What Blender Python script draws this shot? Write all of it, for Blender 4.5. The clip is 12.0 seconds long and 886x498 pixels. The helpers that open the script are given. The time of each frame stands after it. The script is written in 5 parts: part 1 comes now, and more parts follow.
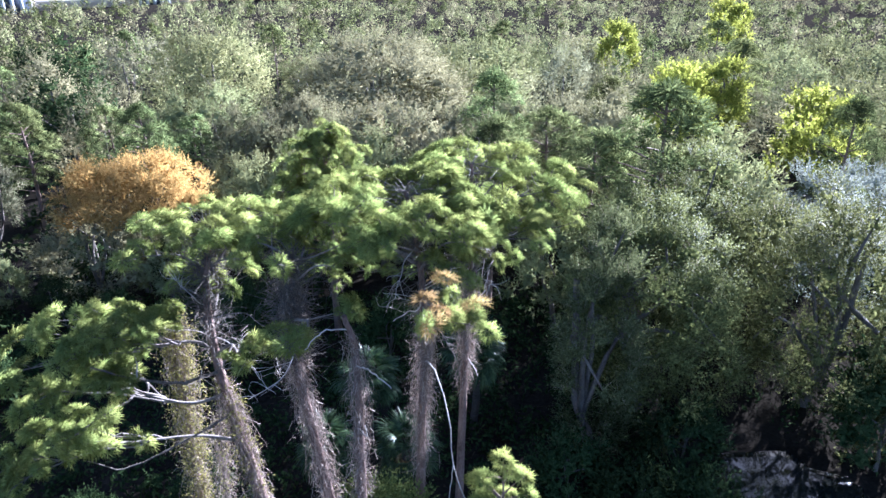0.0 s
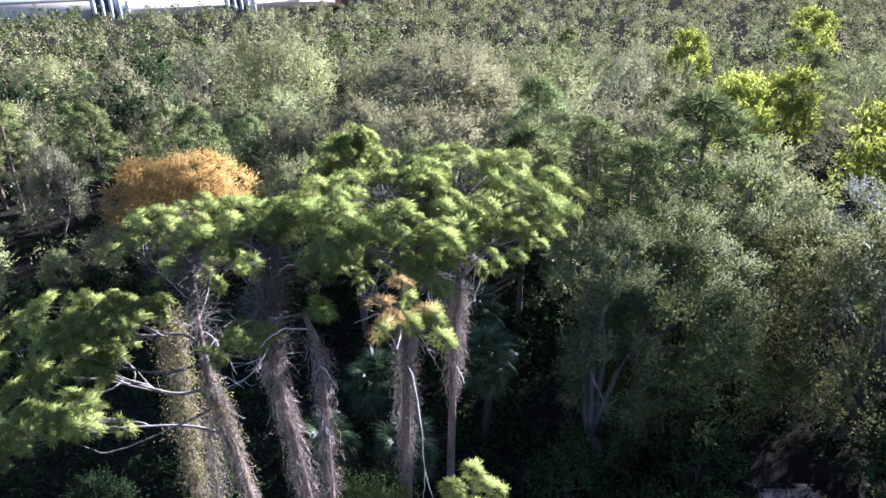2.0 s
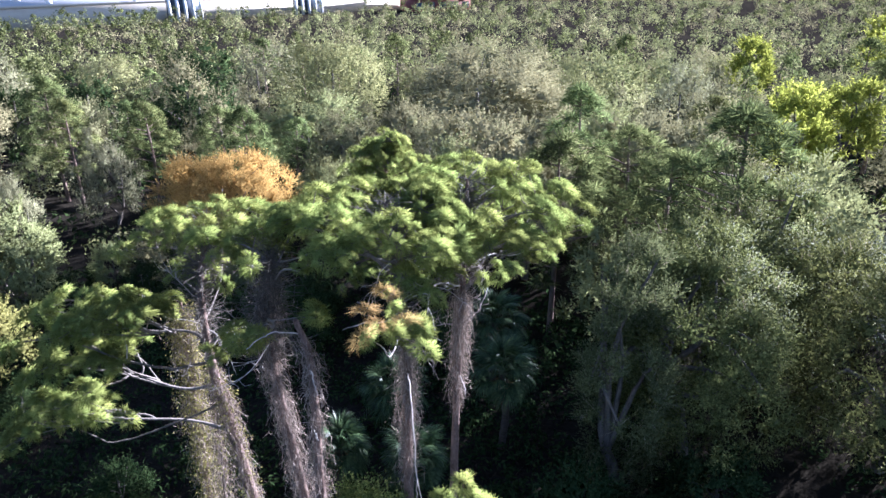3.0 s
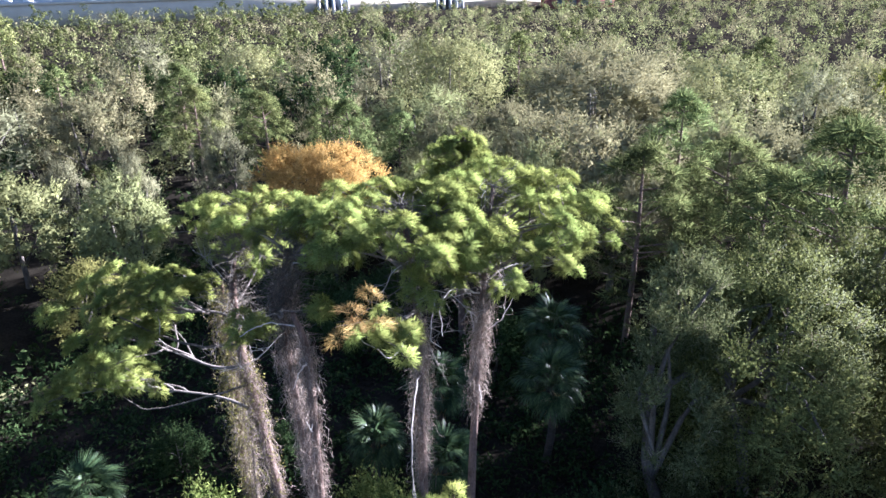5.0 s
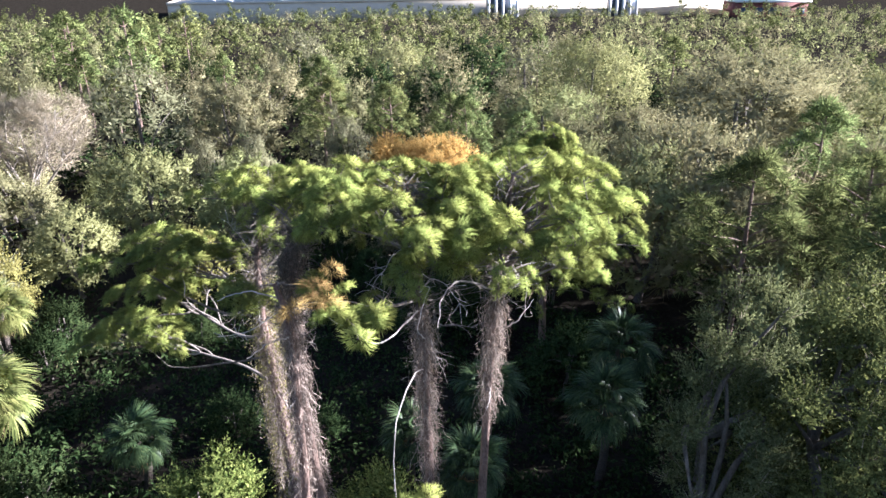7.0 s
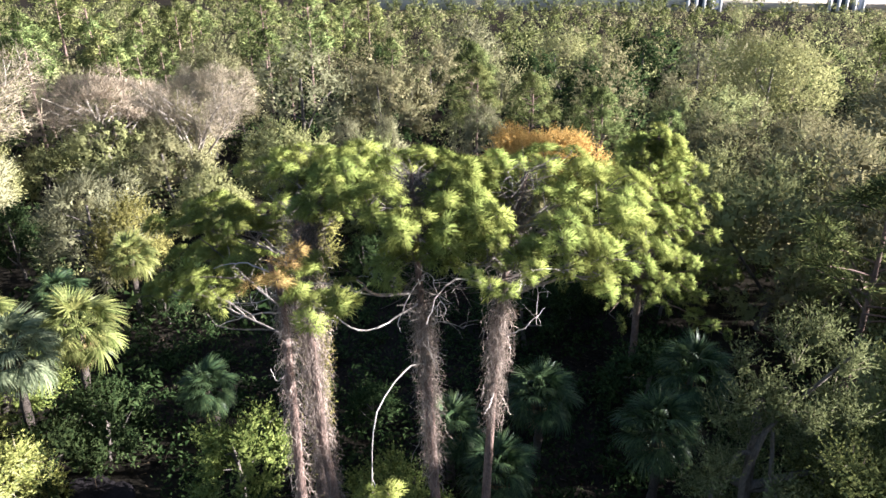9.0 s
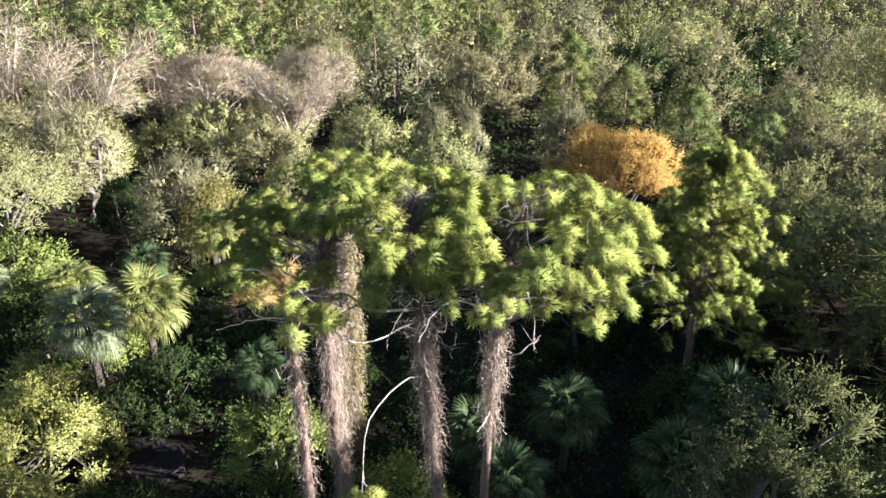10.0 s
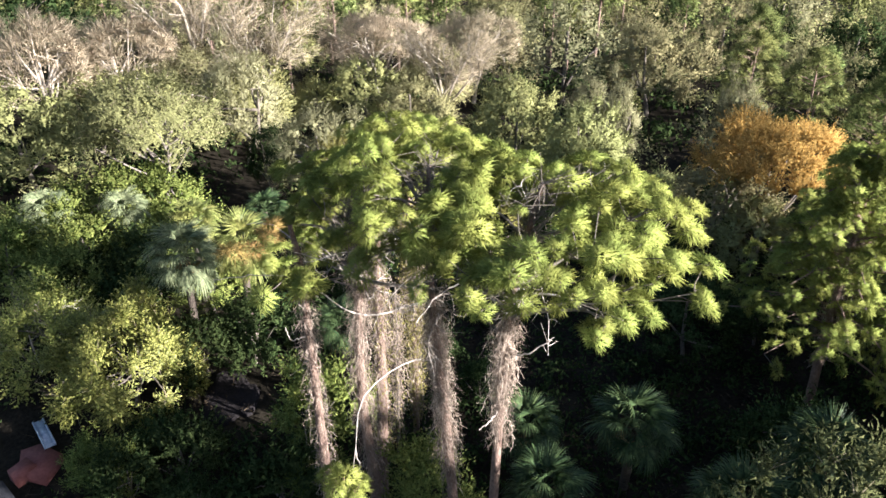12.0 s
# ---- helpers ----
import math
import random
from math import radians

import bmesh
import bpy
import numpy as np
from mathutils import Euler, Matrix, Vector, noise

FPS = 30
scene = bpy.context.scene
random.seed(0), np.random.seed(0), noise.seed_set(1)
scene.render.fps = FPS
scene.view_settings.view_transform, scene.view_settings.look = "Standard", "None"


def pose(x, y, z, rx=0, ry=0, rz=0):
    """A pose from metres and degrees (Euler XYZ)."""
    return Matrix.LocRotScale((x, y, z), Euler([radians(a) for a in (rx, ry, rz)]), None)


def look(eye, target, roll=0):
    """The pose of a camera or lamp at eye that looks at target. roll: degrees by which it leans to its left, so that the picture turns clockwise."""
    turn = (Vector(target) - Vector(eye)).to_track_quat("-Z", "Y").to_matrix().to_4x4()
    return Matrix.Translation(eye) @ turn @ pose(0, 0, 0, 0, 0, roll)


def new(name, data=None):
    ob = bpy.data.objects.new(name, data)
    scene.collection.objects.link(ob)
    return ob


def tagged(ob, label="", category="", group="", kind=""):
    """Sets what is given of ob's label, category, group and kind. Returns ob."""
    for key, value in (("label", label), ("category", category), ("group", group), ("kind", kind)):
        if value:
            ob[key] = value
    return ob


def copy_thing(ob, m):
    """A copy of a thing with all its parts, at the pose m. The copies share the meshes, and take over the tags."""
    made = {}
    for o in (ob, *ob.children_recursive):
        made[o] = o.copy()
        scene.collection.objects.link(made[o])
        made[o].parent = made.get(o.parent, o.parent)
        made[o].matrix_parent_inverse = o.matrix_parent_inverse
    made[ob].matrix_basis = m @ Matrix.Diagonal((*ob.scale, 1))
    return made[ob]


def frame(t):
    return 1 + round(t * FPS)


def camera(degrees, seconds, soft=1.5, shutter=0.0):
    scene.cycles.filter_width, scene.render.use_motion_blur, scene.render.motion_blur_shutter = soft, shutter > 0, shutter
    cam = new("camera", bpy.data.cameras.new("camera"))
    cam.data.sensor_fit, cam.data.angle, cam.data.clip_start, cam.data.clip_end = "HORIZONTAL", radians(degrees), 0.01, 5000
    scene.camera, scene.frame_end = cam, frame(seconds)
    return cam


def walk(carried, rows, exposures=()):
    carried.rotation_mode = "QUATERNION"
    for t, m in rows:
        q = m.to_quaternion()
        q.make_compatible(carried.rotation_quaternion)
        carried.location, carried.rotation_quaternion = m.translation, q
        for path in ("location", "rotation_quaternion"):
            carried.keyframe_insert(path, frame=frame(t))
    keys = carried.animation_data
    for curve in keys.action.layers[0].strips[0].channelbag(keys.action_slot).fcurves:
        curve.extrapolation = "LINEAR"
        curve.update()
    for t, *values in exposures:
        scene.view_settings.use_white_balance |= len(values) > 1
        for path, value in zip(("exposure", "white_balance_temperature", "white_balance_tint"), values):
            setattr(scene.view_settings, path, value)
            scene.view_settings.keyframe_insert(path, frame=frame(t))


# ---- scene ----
cam = camera(65.1, 12.0, soft=1.55)
PATH = [
    (0, (-0.38, 0.042, 20.028), (-0.365, 1.873, 19.223), -0.2),
    (0.5, (0.141, 0.095, 19.921), (0.116, 1.926, 19.116), -0.4),
    (1, (0.705, 0.176, 19.903), (0.637, 2.01, 19.108), -0.5),
    (1.5, (1.407, 0.13, 19.844), (1.281, 1.961, 19.05), -0.6),
    (2, (2.123, 0.232, 19.926), (1.924, 2.061, 19.142), -0.6),
    (2.5, (2.915, 0.461, 20.041), (2.629, 2.281, 19.263), -0.7),
    (2.7, (3.197, 0.512, 20.063), (2.878, 2.327, 19.286), -0.6),
    (4.3, (5.675, 1.02, 20.028), (5.097, 2.775, 19.264), -0.7),
    (4.5, (5.913, 1.154, 20.067), (5.299, 2.896, 19.298), -0.7),
    (5, (6.463, 1.722, 20.184), (5.744, 3.417, 19.402), -0.5),
    (5.5, (7.062, 2.369, 20.063), (6.25, 4.013, 19.264), -0.3),
    (6, (7.787, 2.972, 19.784), (6.881, 4.572, 18.997), -0.3),
    (6.5, (8.638, 3.626, 19.485), (7.627, 5.168, 18.711), -0.4),
    (6.7, (8.973, 3.926, 19.41), (7.92, 5.443, 18.642), -0.4),
    (8.3, (11.012, 6.43, 18.831), (9.68, 7.708, 18.06), -0.0),
    (8.5, (11.329, 6.786, 18.844), (9.96, 8.023, 18.073), 0.0),
    (9, (12.07, 7.808, 19.14), (10.61, 8.926, 18.353), 0.0),
    (9.5, (12.804, 8.95, 19.64), (11.264, 9.931, 18.825), 0.0),
    (10, (13.486, 10.177, 20.342), (11.879, 11.013, 19.493), -0.0),
    (10.5, (13.908, 11.461, 20.728), (12.251, 12.155, 19.85), -0.0),
    (11, (14.089, 12.66, 20.801), (12.388, 13.22, 19.91), -0.0),
    (11.5, (13.866, 13.686, 20.32), (12.142, 14.123, 19.406), -0.2),
    (11.7, (13.694, 14.053, 20.123), (11.963, 14.442, 19.2), -0.3),
    (12, (13.464, 14.537, 19.755), (11.719, 14.867, 18.836), -0.3),
]
walk(cam, [(t, look(eye, target, roll)) for t, eye, target, roll in PATH],
     exposures=[(0.0, 2.95, 4750, 23), (1.0, 2.73, 4880, 23), (2.5, 2.63, 4960, 23), (5.5, 2.66, 5160, 22), (8.5, 2.50, 5620, 18), (12.0, 2.37, 5980, 14)])

# ---------------------------------------------------------------- light
SUN_AZ, SUN_EL = radians(37.0), radians(19.0)   # azimuth from +y towards +x
world = bpy.data.worlds.new("world")
scene.world = world
world.use_nodes = True
wn = world.node_tree.nodes
sky = wn.new("ShaderNodeTexSky")
sky.sky_type, sky.sun_disc = "NISHITA", False
sky.sun_elevation, sky.sun_rotation = SUN_EL, SUN_AZ
sky.air_density, sky.dust_density, sky.ozone_density = 1.0, 1.5, 1.0
wn["Background"].inputs["Strength"].default_value = 0.038
world.node_tree.links.new(sky.outputs[0], wn["Background"].inputs["Color"])
sun = new("sun", bpy.data.lights.new("sun", "SUN"))
sun.data.energy, sun.data.angle, sun.data.color = 5.0, radians(0.6), (1.0, 0.93, 0.82)
sun_way = Vector((math.sin(SUN_AZ) * math.cos(SUN_EL), math.cos(SUN_AZ) * math.cos(SUN_EL), math.sin(SUN_EL)))
sun.matrix_world = look(sun_way * 200, (0, 0, 0))


# ---------------------------------------------------------------- materials
def graph(name):
    m = bpy.data.materials.new(name)
    m.use_nodes = True
    nt = m.node_tree
    return m, nt, nt.nodes["Principled BSDF"], nt.nodes["Material Output"]


def leaf_material(name, dark, light, through_light=0.35, rough=0.55, spread=0.25, grain=9.0, patchy=0.55, gloss=0.0):
    """Leaves: colour varies from leaf to leaf and from plant to plant, and some light passes through."""
    m, nt, bsdf, out = graph(name)
    n, l = nt.nodes, nt.links
    geo, info = n.new("ShaderNodeNewGeometry"), n.new("ShaderNodeObjectInfo")
    ramp = n.new("ShaderNodeMix")
    ramp.data_type = "RGBA"
    ramp.inputs[6].default_value, ramp.inputs[7].default_value = (*dark, 1), (*light, 1)
    l.new(geo.outputs["Random Per Island"], ramp.inputs[0])
    hsv = n.new("ShaderNodeHueSaturation")
    val = n.new("ShaderNodeMapRange")
    val.inputs["To Min"].default_value, val.inputs["To Max"].default_value = 1 - spread, 1 + 0.5 * spread
    hue = n.new("ShaderNodeMapRange")
    hue.inputs["To Min"].default_value, hue.inputs["To Max"].default_value = 0.5 - 0.06 * spread, 0.5 + 0.06 * spread
    mul = n.new("ShaderNodeMath")
    mul.operation = "MULTIPLY"
    mul.inputs[1].default_value = 7.31
    frac = n.new("ShaderNodeMath")
    frac.operation = "FRACT"
    l.new(info.outputs["Random"], val.inputs["Value"])
    l.new(info.outputs["Random"], mul.inputs[0])
    l.new(mul.outputs[0], frac.inputs[0])
    l.new(frac.outputs[0], hue.inputs["Value"])
    l.new(val.outputs[0], hsv.inputs["Value"])
    l.new(hue.outputs[0], hsv.inputs["Hue"])
    tc, fine = n.new("ShaderNodeTexCoord"), n.new("ShaderNodeTexNoise")
    fine.inputs["Scale"].default_value, fine.inputs["Detail"].default_value, fine.inputs["Roughness"].default_value = grain, 3, 0.7
    l.new(tc.outputs["Object"], fine.inputs["Vector"])
    mottle = n.new("ShaderNodeMapRange")
    mottle.inputs["From Min"].default_value, mottle.inputs["From Max"].default_value = 0.3, 0.7
    mottle.inputs["To Min"].default_value, mottle.inputs["To Max"].default_value = 1 - patchy, 1 + 0.8 * patchy
    l.new(fine.outputs[0], mottle.inputs["Value"])
    shade = n.new("ShaderNodeMix")
    shade.data_type, shade.blend_type = "RGBA", "MULTIPLY"
    shade.inputs[0].default_value = 1.0
    l.new(ramp.outputs[2], shade.inputs[6])
    l.new(mottle.outputs[0], shade.inputs[7])
    l.new(shade.outputs[2], hsv.inputs["Color"])
    l.new(hsv.outputs[0], bsdf.inputs["Base Color"])
    bsdf.inputs["Roughness"].default_value = rough + (0.0 if gloss else 0.15)
    bsdf.inputs["Specular IOR Level"].default_value = gloss
    tr = n.new("ShaderNodeBsdfTranslucent")
    l.new(hsv.outputs[0], tr.inputs["Color"])
    mix = n.new("ShaderNodeMixShader")
    mix.inputs[0].default_value = through_light
    l.new(bsdf.outputs[0], mix.inputs[1])
    l.new(tr.outputs[0], mix.inputs[2])
    l.new(mix.outputs[0], out.inputs["Surface"])
    return m


def rough_material(name, a, b, scale, rough=0.85, bump=0.4, stretch=(1, 1, 1), fine=6.0):
    """Two-scale mottled surface: colour from a to b, fine grain and relief."""
    m, nt, bsdf, out = graph(name)
    n, l = nt.nodes, nt.links
    tc, mp = n.new("ShaderNodeTexCoord"), n.new("ShaderNodeMapping")
    mp.inputs["Scale"].default_value = stretch
    l.new(tc.outputs["Object"], mp.inputs["Vector"])
    big, small = n.new("ShaderNodeTexNoise"), n.new("ShaderNodeTexNoise")
    big.inputs["Scale"].default_value, small.inputs["Scale"].default_value = scale, scale * fine
    big.inputs["Detail"].default_value = small.inputs["Detail"].default_value = 5
    l.new(mp.outputs[0], big.inputs["Vector"])
    l.new(mp.outputs[0], small.inputs["Vector"])
    add = n.new("ShaderNodeMath")
    add.operation = "ADD"
    l.new(big.outputs[0], add.inputs[0])
    l.new(small.outputs[0], add.inputs[1])
    rng = n.new("ShaderNodeMapRange")
    rng.inputs["From Min"].default_value, rng.inputs["From Max"].default_value = 0.7, 1.3
    l.new(add.outputs[0], rng.inputs["Value"])
    ramp = n.new("ShaderNodeMix")
    ramp.data_type = "RGBA"
    ramp.inputs[6].default_value, ramp.inputs[7].default_value = (*a, 1), (*b, 1)
    l.new(rng.outputs[0], ramp.inputs[0])
    l.new(ramp.outputs[2], bsdf.inputs["Base Color"])
    bsdf.inputs["Roughness"].default_value = rough
    bsdf.inputs["Specular IOR Level"].default_value = 0.0 if rough > 0.92 else 0.25
    bp = n.new("ShaderNodeBump")
    bp.inputs["Strength"].default_value, bp.inputs["Distance"].default_value = bump, 0.05
    l.new(add.outputs[0], bp.inputs["Height"])
    l.new(bp.outputs[0], bsdf.inputs["Normal"])
    return m


M_NEEDLE = leaf_material("pine_needles", (0.197, 0.243, 0.06), (0.372, 0.403, 0.115), 0.3, 0.6, 0.22, grain=4.0, patchy=0.25)
M_NEEDLE_OLD = leaf_material("yellowed_needles", (0.33, 0.215, 0.075), (0.47, 0.345, 0.135), 0.4, 0.5, 0.2)
M_NEEDLE_FAR = leaf_material("far_pine_needles", (0.07, 0.095, 0.031), (0.265, 0.292, 0.104), 0.22, 0.5, 0.35)
M_OAK = leaf_material("oak_leaves", (0.076, 0.09, 0.028), (0.288, 0.302, 0.10), 0.36, 0.6, 0.2, gloss=0.03)
M_WILLOW = leaf_material("grey_green_leaves", (0.088, 0.105, 0.04), (0.262, 0.275, 0.122), 0.3, 0.55, 0.15)
M_OLIVE = leaf_material("olive_leaves", (0.235, 0.242, 0.098), (0.325, 0.328, 0.14), 0.24, 0.5, 0.24, grain=3.0, patchy=0.25)
M_BROWN = leaf_material("brownish_leaves", (0.245, 0.228, 0.113), (0.322, 0.302, 0.153), 0.26, 0.6, 0.22, grain=3.0, patchy=0.25)
M_GREY = leaf_material("grey_twigs", (0.335, 0.275, 0.19), (0.54, 0.455, 0.325), 0.3, 0.8, 0.22)
M_ASHEN = leaf_material("ashen_leaves", (0.225, 0.218, 0.12), (0.32, 0.303, 0.175), 0.26, 0.6, 0.25, grain=3.0, patchy=0.25)
M_YELLOW = leaf_material("yellow_green_leaves", (0.24, 0.28, 0.04), (0.52, 0.54, 0.10), 0.6, 0.5, 0.15)
M_GREEN = leaf_material("green_leaves", (0.022, 0.042, 0.016), (0.075, 0.105, 0.038), 0.25, 0.45, 0.25)
M_LIME = leaf_material("sunny_shrub_leaves", (0.14, 0.175, 0.042), (0.50, 0.49, 0.145), 0.4, 0.45, 0.2, gloss=0.2)
M_FRESH = leaf_material("fresh_shrub_leaves", (0.10, 0.145, 0.038), (0.31, 0.35, 0.10), 0.35, 0.45, 0.2)
M_ORANGE = leaf_material("orange_leaves", (0.39, 0.235, 0.072), (0.61, 0.40, 0.135), 0.35, 0.6, 0.1)
M_LIVE = leaf_material("live_oak_leaves", (0.145, 0.15, 0.065), (0.31, 0.305, 0.14), 0.3, 0.5, 0.15)
M_SILVER = leaf_material("silver_leaves", (0.18, 0.20, 0.15), (0.42, 0.44, 0.36), 0.25, 0.4, 0.1)
M_PALM = leaf_material("palm_fronds", (0.125, 0.15, 0.042), (0.33, 0.34, 0.115), 0.3, 0.38, 0.25, gloss=0.1)
M_PALM_BLUE = leaf_material("blue_palm_fronds", (0.14, 0.175, 0.095), (0.32, 0.355, 0.20), 0.3, 0.38, 0.15)
# Darkened copy of the palm green, with deep shade put into the colour.
M_PALM_SHADED = leaf_material("shade_darkened_palm_fronds", (0.03, 0.055, 0.026), (0.085, 0.125, 0.05), 0.2, 0.38, 0.15, gloss=0.12)
M_FROND_DRY = leaf_material("dry_fronds", (0.26, 0.17, 0.08), (0.48, 0.36, 0.20), 0.2, 0.7, 0.2)
M_VINE = leaf_material("dry_vine_strands", (0.16, 0.12, 0.095), (0.46, 0.38, 0.315), 0.1, 0.8, 0.12)
M_VINE_LEAF = leaf_material("vine_leaves", (0.15, 0.15, 0.045), (0.36, 0.33, 0.11), 0.4, 0.55, 0.15)
# Darkest green here: shade in the gaps between trees is put into it.
M_UNDER = leaf_material("shade_darkened_undergrowth_leaves", (0.018, 0.034, 0.012), (0.058, 0.082, 0.03), 0.2, 0.5, 0.2)
# Fallen-leaf browns lowered to carry the shade on the floor.
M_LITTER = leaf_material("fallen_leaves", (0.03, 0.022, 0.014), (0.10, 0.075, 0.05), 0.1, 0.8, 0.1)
M_BARK = rough_material("pine_bark", (0.10, 0.065, 0.05), (0.30, 0.21, 0.17), 5.0, 0.9, 0.9, (1, 1, 0.3))
M_OAKBARK = rough_material("grey_bark", (0.07, 0.06, 0.05), (0.21, 0.18, 0.15), 4.0, 0.9, 0.7, (1, 1, 0.35))
M_LIMB = rough_material("pale_pine_limb", (0.12, 0.10, 0.085), (0.32, 0.28, 0.245), 5.0, 0.9, 0.5, (1, 1, 0.3))
M_DEAD = rough_material("bleached_dead_wood", (0.36, 0.31, 0.27), (0.64, 0.58, 0.52), 6.0, 0.8, 0.4, (1, 1, 0.3))
M_PALE = rough_material("pale_bare_wood", (0.27, 0.23, 0.19), (0.46, 0.41, 0.345), 5.0, 0.9, 0.4, (1, 1, 0.3))
M_PALMBARK = rough_material("palm_bark", (0.045, 0.036, 0.03), (0.13, 0.105, 0.085), 6.0, 0.9, 0.9, (0.6, 0.6, 2.5))
# Near-black base colour carries the shade under the trees, even where sun falls.
M_GROUND = rough_material("shaded_forest_floor", (0.010, 0.009, 0.007), (0.034, 0.029, 0.022), 0.5, 0.95, 0.6, fine=14)
# Grey sand darkened to near black; its shade is part of the colour.
M_SAND = rough_material("shaded_sandy_soil", (0.012, 0.011, 0.012), (0.034, 0.030, 0.031), 1.2, 0.95, 0.5, fine=12)
M_WALL = rough_material("store_wall", (0.60, 0.52, 0.41), (0.70, 0.62, 0.50), 0.08, 0.85, 0.1)
M_WHITE = rough_material("white_paint", (0.72, 0.72, 0.72), (0.85, 0.85, 0.85), 0.5, 0.6, 0.05)
M_PALEBLUE = rough_material("weathered_blue_paint", (0.22, 0.30, 0.42), (0.62, 0.68, 0.76), 3.0, 0.5, 0.1)
M_ROOF = rough_material("pale_roof", (0.44, 0.43, 0.42), (0.55, 0.54, 0.53), 0.1, 0.95, 0.1)
M_DARKGLASS = rough_material("dark_opening", (0.05, 0.06, 0.08), (0.10, 0.12, 0.15), 0.4, 0.3, 0.0)
M_BRICKRED = rough_material("red_brick", (0.16, 0.055, 0.05), (0.26, 0.10, 0.085), 1.5, 0.85, 0.3)
# Asphalt colour lowered to stand for tree shade that misses it.
M_ASPHALT_SHADED = rough_material("asphalt", (0.02, 0.022, 0.029), (0.042, 0.044, 0.052), 1.0, 0.9, 0.3, fine=20)

M_WATER, nt, bsdf, _ = graph("pond_water")
bsdf.inputs["Base Color"].default_value = (0.012, 0.014, 0.012, 1)
bsdf.inputs["Roughness"].default_value = 0.06
rip, bp = nt.nodes.new("ShaderNodeTexNoise"), nt.nodes.new("ShaderNodeBump")
rip.inputs["Scale"].default_value = 1.4
bp.inputs["Strength"].default_value, bp.inputs["Distance"].default_value = 0.1, 0.03
nt.links.new(rip.outputs[0], bp.inputs["Height"])
nt.links.new(bp.outputs[0], bsdf.inputs["Normal"])


# ---------------------------------------------------------------- geometry helpers
def unit(v):
    return v / np.maximum(np.linalg.norm(v, axis=-1, keepdims=True), 1e-9)


def mesh_of(name, verts, faces, material, smooth=False, normals=None):
    """A mesh from arrays; faces of one size. normals: soft vertex normals, for foliage that shades as one mass."""
    verts, faces = np.asarray(verts, np.float32), np.asarray(faces, np.int32)
    me = bpy.data.meshes.new(name)
    me.vertices.add(len(verts))
    me.vertices.foreach_set("co", verts.ravel())
    k = faces.shape[1]
    me.loops.add(faces.size)
    me.loops.foreach_set("vertex_index", faces.ravel())
    me.polygons.add(len(faces))
    me.polygons.foreach_set("loop_start", np.arange(len(faces), dtype=np.int32) * k)
    if smooth:
        me.polygons.foreach_set("use_smooth", np.ones(len(faces), bool))
    me.materials.append(material)
    me.update(calc_edges=True)
    if normals is not None:
        me.polygons.foreach_set("use_smooth", np.ones(len(faces), bool))
        soft = me.attributes.new("custom_normal", "FLOAT_VECTOR", "POINT")
        soft.data.foreach_set("vector", np.ascontiguousarray(unit(np.asarray(normals)), np.float32).ravel())
    return me


def foliage(name, data, material):
    """A mesh of leaves from (places, faces, soft normals)."""
    return mesh_of(name, data[0], data[1], material, normals=data[2])


def joined(pieces):
    """Several pieces as one set of arrays."""
    vs, fs, n = [], [], 0
    for p in pieces:
        vs.append(p[0])
        fs.append(np.asarray(p[1]) + n)
        n += len(p[0])
    if len(pieces[0]) == 3:
        return np.concatenate(vs), np.concatenate(fs), np.concatenate([p[2] for p in pieces])
    return np.concatenate(vs), np.concatenate(fs)


def part(name, mesh, parent, label="", m=None):
    ob = new(name, mesh)
    ob.parent = parent
    if m is not None:
        ob.matrix_basis = m
    return tagged(ob, label)


def thing(name, place, label, category, group="", kind="", turn=0.0, size=1.0):
    ob = new(name)
    ob.empty_display_size = 0.3
    ob.matrix_basis = Matrix.LocRotScale(Vector(place), Euler((0, 0, turn)), Vector((size, size, size)))
    return tagged(ob, label, category, group, kind)


def tube(points, radii, sides=8, rough=0.0, rng=None):
    """A tapered tube through the points."""
    p = np.asarray(points, float)
    r = np.broadcast_to(np.asarray(radii, float), (len(p),))
    way = unit(np.gradient(p, axis=0))
    ref = np.where(np.abs(way[:, 2:3]) > 0.9, np.array([[1.0, 0, 0]]), np.array([[0, 0, 1.0]]))
    a = unit(np.cross(way, ref))
    b = np.cross(way, a)
    ang = np.linspace(0, 2 * np.pi, sides, endpoint=False)
    rr = r[:, None] * np.ones((1, sides))
    if rough and rng is not None:
        rr = rr * (1 + rough * rng.normal(size=rr.shape))
    v = p[:, None] + rr[..., None] * (np.cos(ang)[None, :, None] * a[:, None] + np.sin(ang)[None, :, None] * b[:, None])
    i, j = np.meshgrid(np.arange(len(p) - 1), np.arange(sides), indexing="ij")
    f = np.stack([i * sides + j, i * sides + (j + 1) % sides, (i + 1) * sides + (j + 1) % sides, (i + 1) * sides + j], -1).reshape(-1, 4)
    return v.reshape(-1, 3), f


def curve_through(points, n):
    """A smooth line of n points through a few."""
    p = np.asarray(points, float)
    if len(p) == 2:
        s = np.linspace(0, 1, n)[:, None]
        return p[0] * (1 - s) + p[1] * s
    q = np.vstack([2 * p[0] - p[1], p, 2 * p[-1] - p[-2]])
    out = []
    for s in np.linspace(0, len(p) - 1 - 1e-6, n):
        k = int(s)
        u = s - k
        a, b, c, d = q[k], q[k + 1], q[k + 2], q[k + 3]
        out.append(0.5 * (2 * b + (c - a) * u + (2 * a - 5 * b + 4 * c - d) * u * u + (3 * b - a - 3 * c + d) * u ** 3))
    return np.array(out)


